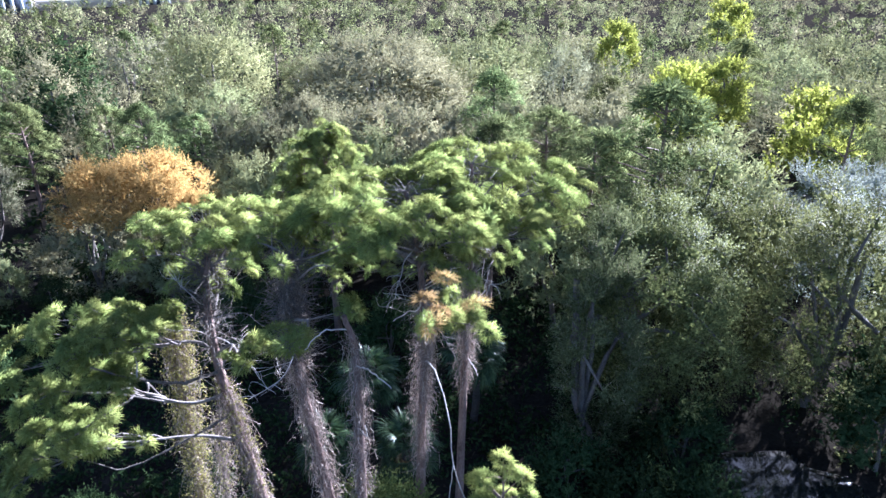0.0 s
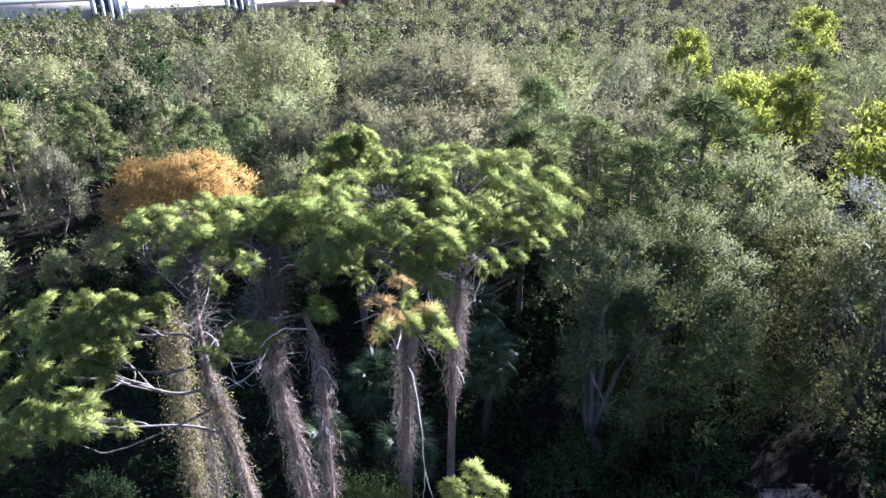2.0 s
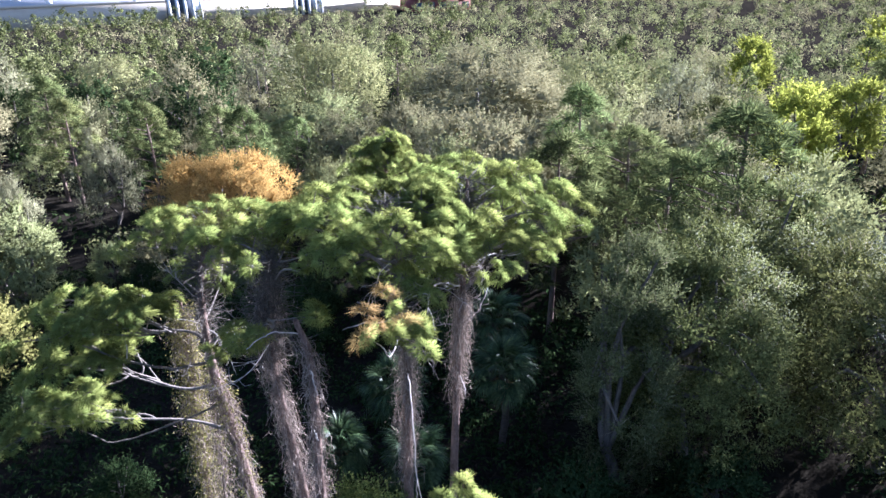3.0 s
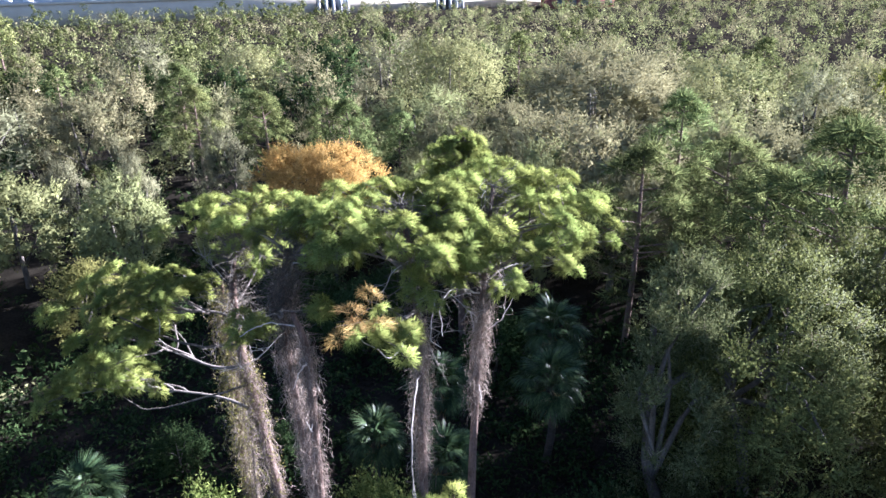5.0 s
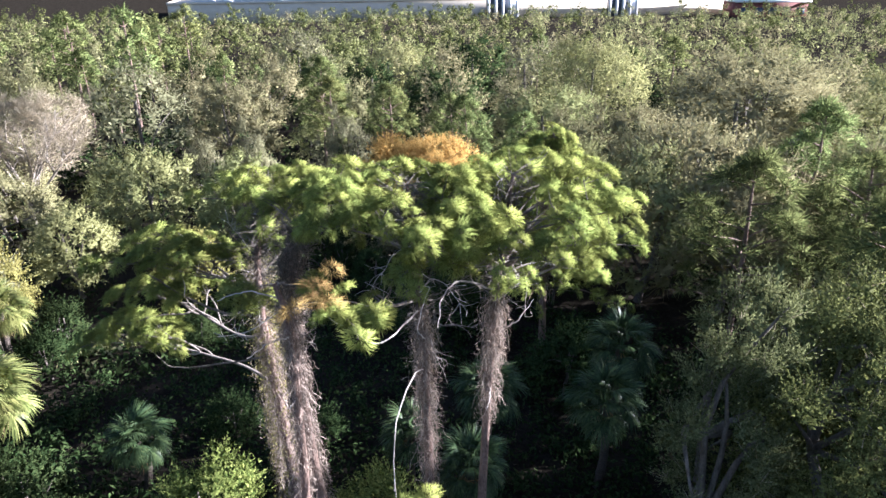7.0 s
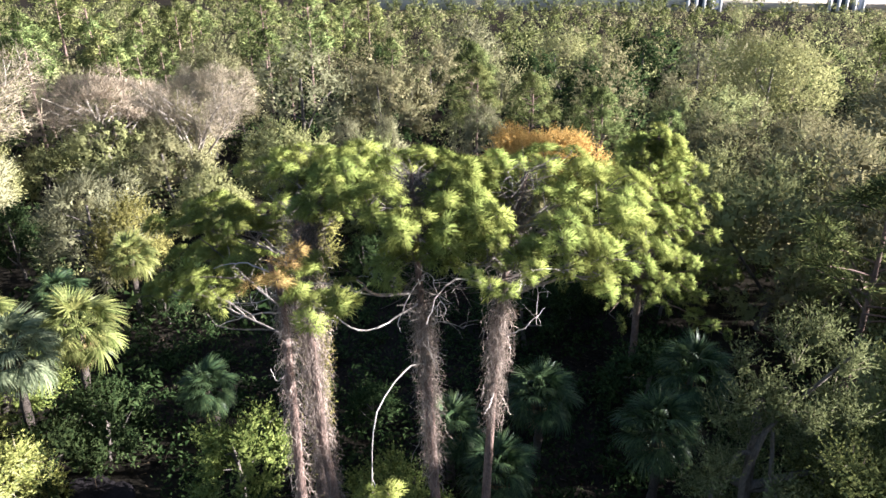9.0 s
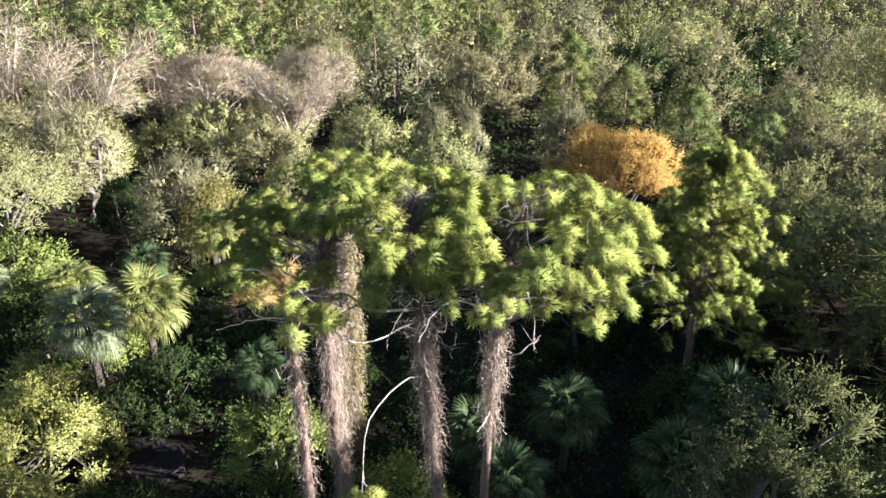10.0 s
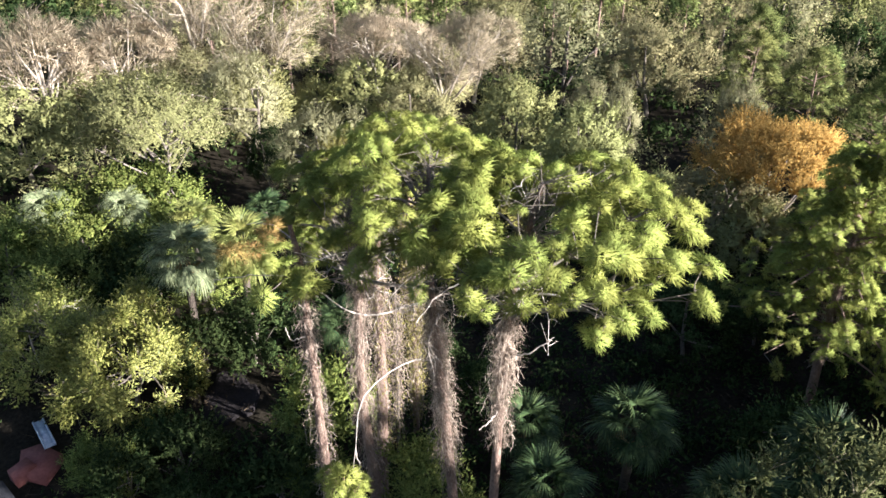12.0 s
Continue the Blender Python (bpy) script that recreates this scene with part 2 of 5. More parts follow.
def leaves(rng, place, normal, length, width, three=False, mass=None):
    """Bent diamond leaves, or three-cornered ones where they are far off. mass: the way out of the clump, for soft shading."""
    n = len(place)
    normal = unit(normal)
    t = unit(np.cross(normal, unit(rng.normal(size=(n, 3)))))
    b = np.cross(normal, t)
    L = (length * rng.uniform(0.7, 1.3, (n, 1)))
    W = (width * rng.uniform(0.7, 1.3, (n, 1)))
    up = normal * L * 0.15
    soft = normal if mass is None else unit(0.22 * normal + unit(mass))
    if three:
        v = np.stack([place - t * L / 2 - b * W / 2, place + t * L / 2, place - t * L / 2 + b * W / 2], 1)
        return v.reshape(-1, 3), np.arange(3 * n).reshape(n, 3), np.repeat(soft, 3, 0)
    v = np.stack([place - t * L / 2, place + b * W / 2 + up, place + t * L / 2, place - b * W / 2 + up], 1)
    return v.reshape(-1, 3), np.arange(4 * n).reshape(n, 4)[:, ::-1], np.repeat(soft, 4, 0)


def blades(rng, start, way, length, width, mass=None):
    """Thin pointed strips, their upper face outwards."""
    n = len(start)
    way = unit(way)
    side = unit(np.cross(way, unit(rng.normal(size=(n, 3)))))
    face = np.cross(side, way)
    side = np.where(face[:, 2:3] < 0, -side, side)
    L = np.broadcast_to(np.asarray(length, float).reshape(-1, 1), (n, 1))
    W = np.broadcast_to(np.asarray(width, float).reshape(-1, 1), (n, 1))
    end = start + way * L
    v = np.stack([start - side * W / 2, start + side * W / 2, end], 1)
    soft = unit(np.cross(side, way)) if mass is None else unit(0.3 * unit(np.cross(side, way)) + unit(mass))
    return v.reshape(-1, 3), np.arange(3 * n).reshape(n, 3), np.repeat(soft, 3, 0)


def ball(rng, n, up=0.0):
    d = rng.normal(size=(n, 3))
    d[:, 2] += up
    return unit(d)


# ---------------------------------------------------------------- kinds of plants
def clump_centres(rng, n, radius, low, high, wild=0.0, skirt=0.3):
    """Clump centres spread evenly over an uneven dome between two heights."""
    k = np.arange(n) + 0.5
    z = 1 - (1 + skirt) * k / n
    az = k * 2.39996 + rng.normal(size=n) * 0.25
    s = np.sqrt(np.maximum(0, 1 - z * z))
    d = np.stack([s * np.cos(az), s * np.sin(az), z], 1)
    mid, half = low + (high - low) * 0.42, (high - low) * 0.58
    r = rng.uniform(0.68 - 0.18 * wild, 0.8 + 0.14 * wild, (n, 1)) * (1 + 0.16 * np.sin(2 * az + rng.random() * 6)[:, None])
    c = d * r * np.array([radius, radius, half])
    c[:, 2] += mid
    return c, np.array([0, 0, mid * 0.8])


def sprigs(rng, start, way, reach, per, length, width, mass):
    """Leafy twigs: small narrow leaves set along each one, pointing outwards."""
    n = len(start)
    at = (np.arange(per)[None, :, None] + rng.random((n, per, 1))) / per
    p = start[:, None] + way[:, None] * reach[:, None] * at + rng.normal(size=(n, per, 3)) * 0.05 * reach[:, None]
    p[..., 2] += 0.18 * (reach * at[..., 0] ** 2)
    t = unit(way[:, None] + rng.normal(size=(n, per, 3)) * 0.6).reshape(-1, 3)
    p = p.reshape(-1, 3)
    m = unit(np.repeat(mass, per, 0))
    b = unit(np.cross(t, unit(rng.normal(size=t.shape))))
    face = np.cross(b, t)
    flip = (face * m).sum(1, keepdims=True) < 0
    b, face = np.where(flip, -b, b), np.where(flip, -face, face)
    L = length * rng.uniform(0.65, 1.35, (len(p), 1))
    W = width * rng.uniform(0.7, 1.3, (len(p), 1))
    v = np.stack([p - b * W / 2, p + b * W / 2, p + t * L], 1)
    return v.reshape(-1, 3), np.arange(3 * len(p)).reshape(-1, 3), np.repeat(unit(0.28 * face + m), 3, 0)


def clump_crown(rng, C, R, heart, count, length, width, inner=24, lump=0.6, twig=0.55, rise=0.3, hearts=12):
    """Leafy clumps: sprigs on the outside of each, over close leafage deeper in."""
    per = 8
    n = count // per
    k = rng.choice(len(C), n, p=R ** 2 / (R ** 2).sum())
    away = unit(C - heart)
    d = unit(unit(rng.normal(size=(n, 3))) + 0.75 * away[k] + np.array([0, 0, rise]))
    start = C[k] + d * R[k][:, None] * rng.uniform(0.4, 0.95, (n, 1))
    out = [sprigs(rng, start, d, twig * rng.uniform(0.45, 1.35, (n, 1)), per, length, width, lump * d + 1.7 * away[k] + np.array([0, 0, 0.25]))]
    m = inner * len(C)
    k = np.repeat(np.arange(len(C)), inner)
    d = unit(unit(rng.normal(size=(m, 3))) + 0.6 * away[k])
    out.append(leaves(rng, C[k] + d * R[k][:, None] * rng.uniform(0.3, 0.8, (m, 1)), d + rng.normal(size=(m, 3)) * 0.3, length * 1.6, width * 2.2, True, 0.6 * d + 1.8 * away[k]))
    m = hearts * len(C)
    k = np.repeat(np.arange(len(C)), hearts)
    d = unit(rng.normal(size=(m, 3)) + 0.3 * away[k])
    out.append(leaves(rng, C[k] + d * R[k][:, None] * rng.uniform(0.1, 0.6, (m, 1)), d, min(0.55 * float(R.mean()), 0.3), min(0.4 * float(R.mean()), 0.22), True, d + away[k]))
    return joined(out)


def leafy_tree(name, label, category, seed, height, radius, material, clumps=26, count=5000, leaf=0.22, wide=0.65, low=0.05, limbs=3, bark=None, fuzz=0, wild=0.0, skirt=0.3, inner=24, puff=1.0, lump=0.6, brush=None, twig=0.55, rise=0.3, hearts=12):
    """A broad tree or tall shrub: trunk, limbs and a crown of leafy clumps."""
    rng = np.random.default_rng(seed)
    root = thing(name, (0, 0, 0), label, category)
    bark = bark or M_OAKBARK
    fork = height * (0.18 + 0.2 * rng.random())
    lean = rng.normal(size=2) * 0.05 * height
    trunk = curve_through([(0, 0, -0.3), (lean[0] * 0.3, lean[1] * 0.3, fork * 0.5), (lean[0], lean[1], fork), (lean[0] * 1.4, lean[1] * 1.4, height * 0.7)], 7)
    part("trunk", mesh_of("trunk", *tube(trunk, np.linspace(0.026, 0.01, 7) * height, 6, 0.06, rng), bark, True), root)
    C, heart = clump_centres(rng, clumps, radius, height * low, height * 0.97, wild, skirt)
    R = radius * puff * rng.uniform(0.25 - 0.07 * wild, 0.38, clumps)
    for k in rng.choice(clumps, limbs, replace=False):
        a = trunk[3 + int(rng.integers(0, 3))]
        mid = (a + C[k]) / 2 + np.array([0, 0, 0.05 * height]) + rng.normal(size=3) * 0.05 * height
        path = curve_through([a, mid, C[k] * 1.04], 6)
        part("limb", mesh_of("limb", *tube(path, np.linspace(0.012, 0.003, 6) * height, 5), bark, True), root)
    part("crown", foliage("crown", clump_crown(rng, C, R, heart, count, leaf, leaf * wide, inner=inner, lump=lump, twig=twig, rise=rise, hearts=hearts), material), root)
    if fuzz:
        k = rng.integers(0, clumps, fuzz)
        d = unit(unit(rng.normal(size=(fuzz, 3))) + unit(C - heart)[k] * 0.8 + np.array([0, 0, 0.5]))
        s = C[k] + d * (R[k][:, None] * rng.uniform(0.5, 1.0, (fuzz, 1)))
        tagged(part("brushwood", foliage("brushwood", blades(rng, s, d + rng.normal(size=(fuzz, 3)) * 0.3, rng.uniform(0.25, 0.8, fuzz), 0.024 if brush is None else 0.029, d + 1.5 * unit(C - heart)[k]), brush or M_GREY), root, "fine twigs"), kind="stuff")
    return root


def bare_tree(name, label, seed, height, radius, twig=3200, leaf=500, pale=None, width=0.02):
    """A leafless or nearly leafless tree: forked limbs and a haze of fine twigs."""
    rng = np.random.default_rng(seed)
    root = thing(name, (0, 0, 0), label, "tree")
    wood = pale or M_OAKBARK
    top = np.array([0, 0, height * 0.35])
    part("trunk", mesh_of("trunk", *tube(curve_through([(0, 0, -0.3), (0.1, 0.05, height * 0.18), top], 6), np.linspace(0.026, 0.018, 6) * height, 8, 0.05, rng), wood, True), root)
    anchors, ways, fine = [], [], []
    for k in range(9):
        az = 2 * np.pi * (k + rng.random() * 0.7) / 9
        out = radius * rng.uniform(0.45, 0.9)
        end = np.array([np.cos(az) * out, np.sin(az) * out, height * rng.uniform(0.62, 0.95)])
        mid = top * 0.45 + end * 0.55 + rng.normal(size=3) * 0.05 * height + np.array([0, 0, 0.04 * height])
        limb = curve_through([top * rng.uniform(0.7, 1.0), mid, end], 10)
        part("limb", mesh_of("limb", *tube(limb, np.linspace(0.013, 0.003, 10) * height, 5), wood, True), root)
        for j in range(7):
            a = limb[rng.integers(3, 10)]
            d = unit(unit(end - top) + rng.normal(size=3) * 0.55 + np.array([0, 0, 0.35]))
            b = curve_through([a, a + d * radius * 0.22 + rng.normal(size=3) * 0.1, a + d * radius * 0.42 + np.array([0, 0, 0.15])], 5)
            fine.append(tube(b, np.linspace(0.0042, 0.0015, 5) * height, 4))
            anchors.append(b)
            ways.append(np.repeat(d[None], 5, 0))
    tagged(part("branchwork", mesh_of("branchwork", *joined(fine), wood), root), kind="stuff")
    A, W = np.concatenate(anchors), np.concatenate(ways)
    k = rng.integers(0, len(A), twig)
    way = unit(W[k] + rng.normal(size=(twig, 3)) * 0.6)
    start = A[k] + rng.normal(size=(twig, 3)) * 0.22
    tagged(part("brushwood", foliage("brushwood", blades(rng, start, way, rng.uniform(0.25, 0.85, twig), width, W[k]), M_GREY), root), kind="stuff")
    if leaf:
        k = rng.integers(0, len(A), leaf)
        p = A[k] + rng.normal(size=(leaf, 3)) * 0.35
        part("foliage", foliage("foliage", leaves(rng, p, ball(rng, leaf, 0.5), 0.13, 0.07), M_BROWN), root)
    return root


def pompom(rng, needles, length, width):
    """A mop head of fine needles: domed above, thin and drooping below."""
    i = np.arange(needles) + 0.5
    z = 1 - 1.35 * i / needles
    az = i * 2.39996
    r = np.sqrt(np.maximum(0, 1 - z * z))
    out = np.stack([r * np.cos(az), r * np.sin(az), z], 1)
    d = unit(out + rng.normal(size=(needles, 3)) * 0.3 + np.array([0, 0, 0.05]))
    lobe = 1 + 0.22 * np.sin(2 * az + rng.random() * 6) * r + 0.14 * np.sin(5 * az + rng.random() * 6) * r
    s = out * np.array([0.27, 0.27, 0.17]) * (lobe * rng.uniform(0.5, 1.1, needles))[:, None]
    v, f, soft = blades(rng, s, d, length * lobe * rng.uniform(0.75, 1.1, needles), width, d)
    v = v.reshape(-1, 3, 3)
    v[:, 2, 2] -= 0.05
    return v.reshape(-1, 3), f, np.repeat(unit(0.14 * soft[::3] + 0.2 * d + 1.2 * out), 3, 0)


def far_pine(name, label, seed, height, radius, tufts=80, needles=26, low=0.35, cone=0.5, blade=0.045, mat=None, grow=1.0):
    """A pine seen from some way off: trunk, limbs and tufted crown."""
    rng = np.random.default_rng(seed)
    root = thing(name, (0, 0, 0), label, "pine tree")
    trunk = curve_through([(0, 0, -0.3), (rng.normal() * 0.15, rng.normal() * 0.15, height * 0.5), (0, 0, height * 0.95)], 9)
    part("trunk", mesh_of("trunk", *tube(trunk, np.linspace(0.016, 0.004, 9) * height, 7, 0.05, rng), M_BARK, True), root)
    pieces, twigs = [], []
    for k in range(tufts):
        u = rng.random() ** 0.85
        h = low + (1 - low) * u
        spread = radius * math.sqrt(max(0.02, 1 - (2 * u - 0.85 + 0.3 * cone) ** 2 / 1.45)) * rng.uniform(0.7, 1.05)
        az = k * 2.39996 + rng.normal() * 0.4
        p = np.array([np.cos(az) * spread, np.sin(az) * spread, height * h])
        out = np.array([math.cos(az), math.sin(az), 0.9])
        v, f, soft = pompom(rng, needles, 0.24, blade)
        pieces.append((v * np.array([1, 1, 1.2]) * grow * rng.uniform(1.0, 1.9) + p, f, unit(soft + 0.45 * out)))
        if k % 3 == 0:
            twigs.append(tube([(0, 0, p[2] - 0.35 * spread), (p + np.array([0, 0, p[2] - 0.3 * spread])) * np.array([0.5, 0.5, 0.5]), p], [0.05, 0.03, 0.015], 4))
    tagged(part("branchwork", mesh_of("branchwork", *joined(twigs), M_BARK), root), kind="stuff")
    part("crown", foliage("crown", joined(pieces), mat or M_NEEDLE_FAR), root)
    return root


def frond_mesh(name, seed, material, fingers=40, reach=0.72, stalk=0.95, droop=0.5):
    """A fan frond on its stalk; it grows along +x and arches down."""
    rng = np.random.default_rng(seed)
    P = []
    v, f = tube(curve_through([(0, 0, 0), (stalk * 0.5, 0, 0.06), (stalk, 0, 0.0)], 4), [0.022, 0.018, 0.015, 0.012], 4)
    P.append((v, f))
    for k in range(fingers):
        a = (k / (fingers - 1) - 0.5) * radians(235) + rng.normal() * 0.03
        L = reach * (0.72 + 0.28 * math.cos(a * 0.6)) * rng.uniform(0.9, 1.08)
        fold = 0.22 * abs(math.sin(a))
        s = np.array([0.0, 0.35, 0.7, 1.0])
        x, y = stalk + np.cos(a) * L * s, np.sin(a) * L * s
        z = fold * s * L - droop * L * s ** 2.4 * rng.uniform(0.7, 1.4)
        w = np.array([0.012, 0.024, 0.018, 0.002])
        nx, ny = -math.sin(a), math.cos(a)
        left = np.stack([x + nx * w, y + ny * w, z + w * 0.5], 1)
        right = np.stack([x - nx * w, y - ny * w, z - w * 0.3], 1)
        vv = np.stack([left, right], 1).reshape(-1, 3)
        ff = np.array([[0, 1, 3, 2], [2, 3, 5, 4], [4, 5, 7, 6]])
        P.append((vv, ff))
    return mesh_of(name, *joined(P), material)


FROND_GREEN = [frond_mesh("frond", 11, M_PALM), frond_mesh("frond", 12, M_PALM, droop=0.8)]
FROND_BLUE = [frond_mesh("frond", 13, M_PALM_BLUE), frond_mesh("frond", 14, M_PALM_BLUE, droop=0.8)]
FROND_SHADED = [frond_mesh("frond", 16, M_PALM_SHADED), frond_mesh("frond", 17, M_PALM_SHADED, droop=0.8)]
FROND_DRY = frond_mesh("dry_frond", 15, M_FROND_DRY, 16, 0.7, 0.6, 1.1)


def palm(place, height, size, label, seed, fans=None, count=36, dry=4, group=""):
    """A cabbage palm: ringed trunk and a ball of fan fronds."""
    rng = np.random.default_rng(seed)
    fans = fans or FROND_GREEN
    root = thing("cabbage_palm", place, label, "palm tree", group)
    if height > 0.8:
        line = curve_through([(0, 0, -0.3), (rng.normal() * 0.1, rng.normal() * 0.1, height * 0.5), (0, 0, height)], 22)
        rad = 0.16 + 0.02 * (np.arange(22) % 2)
        part("trunk", mesh_of("trunk", *tube(line, rad, 9, 0.05, rng), M_PALMBARK, True), root)
    for k in range(count):
        el = radians(80) - radians(125) * (k / count) ** 0.9 + rng.normal() * 0.08
        m = Matrix.Translation((0, 0, height)) @ Matrix.LocRotScale(None, Euler((0, -el, k * 2.39996 + rng.normal() * 0.15)), Vector((size,) * 3) * rng.uniform(0.85, 1.1))
        part("frond", fans[k % 2], root, m=m)
    for k in range(dry):
        m = Matrix.Translation((0, 0, height - 0.1)) @ Matrix.LocRotScale(None, Euler((0, radians(55 + rng.normal() * 8), rng.random() * 6.28)), Vector((size,) * 3) * 0.9)
        part("dry_frond", FROND_DRY, root, "dry brown hanging frond", m)
    return root


# ---------------------------------------------------------------- the group of tall pines
rng_t = np.random.default_rng(5)
TUFTS = [foliage("needle_tuft", pompom(rng_t, 520, 0.165, 0.02), M_NEEDLE) for k in range(6)]
TUFTS_LIGHT = [foliage("needle_tuft", pompom(rng_t, 230, 0.18, 0.032), M_NEEDLE) for k in range(4)]
TUFTS_OLD = [foliage("yellow_needle_tuft", pompom(rng_t, 300, 0.2, 0.016), M_NEEDLE_OLD) for k in range(2)]


def add_tuft(root, p, way, size, rng, old=False, light=False):
    q = Vector(way).to_track_quat("Z", "Y")
    m = Matrix.LocRotScale(Vector(p), q @ Euler((0, 0, rng.random() * 6.28)).to_quaternion(), Vector((size, size, size * 0.85)))
    pool = TUFTS_OLD if old else TUFTS_LIGHT if light else TUFTS
    part("yellow_needle_tuft" if old else "needle_tuft", pool[rng.integers(0, len(pool))], root, "yellowed dying needles" if old else "", m)


def wrapped_vines(root, line, radii, rng, z0, z1, count, out=0.12, leafy=0, hang=0.9):
    """Dry climbing stems that cling to the trunk and hang from it in strands."""
    zs = line[:, 2]
    u = rng.random(count) ** 0.62
    h = z0 + (z1 - z0) * u
    az = rng.random(count) * 2 * np.pi
    cx, cy, rr = np.interp(h, zs, line[:, 0]), np.interp(h, zs, line[:, 1]), np.interp(h, zs, radii)
    off = rr + np.abs(rng.normal(size=count)) * out * (0.45 + 0.55 * u)
    start = np.stack([cx + np.cos(az) * off, cy + np.sin(az) * off, h], 1)
    drop = hang * rng.uniform(0.3, 1.0, count)
    steps = 6
    P = [start]
    for k in range(steps):
        nxt = P[-1] + np.stack([rng.normal(size=count) * 0.055, rng.normal(size=count) * 0.055, -drop / steps * rng.uniform(0.2, 1.8, count)], 1)
        nxt[:, :2] += (np.stack([np.interp(nxt[:, 2], zs, line[:, 0]) - np.interp(P[-1][:, 2], zs, line[:, 0]), np.interp(nxt[:, 2], zs, line[:, 1]) - np.interp(P[-1][:, 2], zs, line[:, 1])], 1))
        P.append(nxt)
    P = np.stack(P, 1)
    side = unit(np.stack([-np.sin(az), np.cos(az), np.zeros(count)], 1) + rng.normal(size=(count, 3)) * 0.5)[:, None] * 0.006
    v = np.stack([P - side, P + side], 2).reshape(count, -1, 3)
    base = (np.arange(count) * 2 * (steps + 1))[:, None, None]
    quad = np.array([[2 * k, 2 * k + 1, 2 * k + 3, 2 * k + 2] for k in range(steps)])[None]
    part("vine", mesh_of("vine", v.reshape(-1, 3), (base + quad).reshape(-1, 4), M_VINE), root, "dry grey-brown vine strands")
    n = count * 2
    d = rng.normal(size=(n, 3)) * np.array([1, 1, 0.4])
    k = rng.integers(0, count, n)
    tagged(part("vine_brush", foliage("vine_brush", blades(rng, P[k, rng.integers(0, steps, n)], d - np.array([0, 0, 0.25]), rng.uniform(0.12, 0.42, n), 0.008), M_VINE), root, "short dry side shoots"), kind="stuff")
    if leafy:
        k = rng.integers(0, count, leafy)
        p = P[k, rng.integers(0, steps, leafy)] + rng.normal(size=(leafy, 3)) * 0.08
        part("vine_foliage", foliage("vine_foliage", leaves(rng, p, ball(rng, leafy, 0.3), 0.075, 0.05), M_VINE_LEAF), root, "yellow-green vine leaves")


def crooked(root, line, rng, z, reach):
    """A bleached, twisted bare branch with side twigs, under the crown."""
    a = np.array([np.interp(z, line[:, 2], line[:, i]) for i in range(3)])
    az = rng.random() * 6.283
    pts, d = [a], np.array([math.cos(az), math.sin(az), rng.uniform(-0.1, 0.5)])
    for k in range(5):
        d = unit(d + rng.normal(size=3) * np.array([0.35, 0.35, 0.45]))
        pts.append(pts[-1] + d * reach / 5)
    path = curve_through(pts, 14)
    bits = [tube(path, np.linspace(0.017, 0.005, 14), 5, 0.08, rng)]
    for k in range(10):
        q = path[int(rng.integers(5, 14))]
        e = unit(d * 0.6 + rng.normal(size=3))
        m = q + e * 0.25 + rng.normal(size=3) * 0.06
        bits.append(tube(curve_through([q, m, m + unit(e + rng.normal(size=3) * 0.7) * rng.uniform(0.15, 0.4)], 5), np.linspace(0.008, 0.003, 5), 4))
    part("dead_branch", mesh_of("dead_branch", *joined(bits), M_DEAD if rng.random() < 0.4 else M_LIMB, True), root, "twisted bare branch")


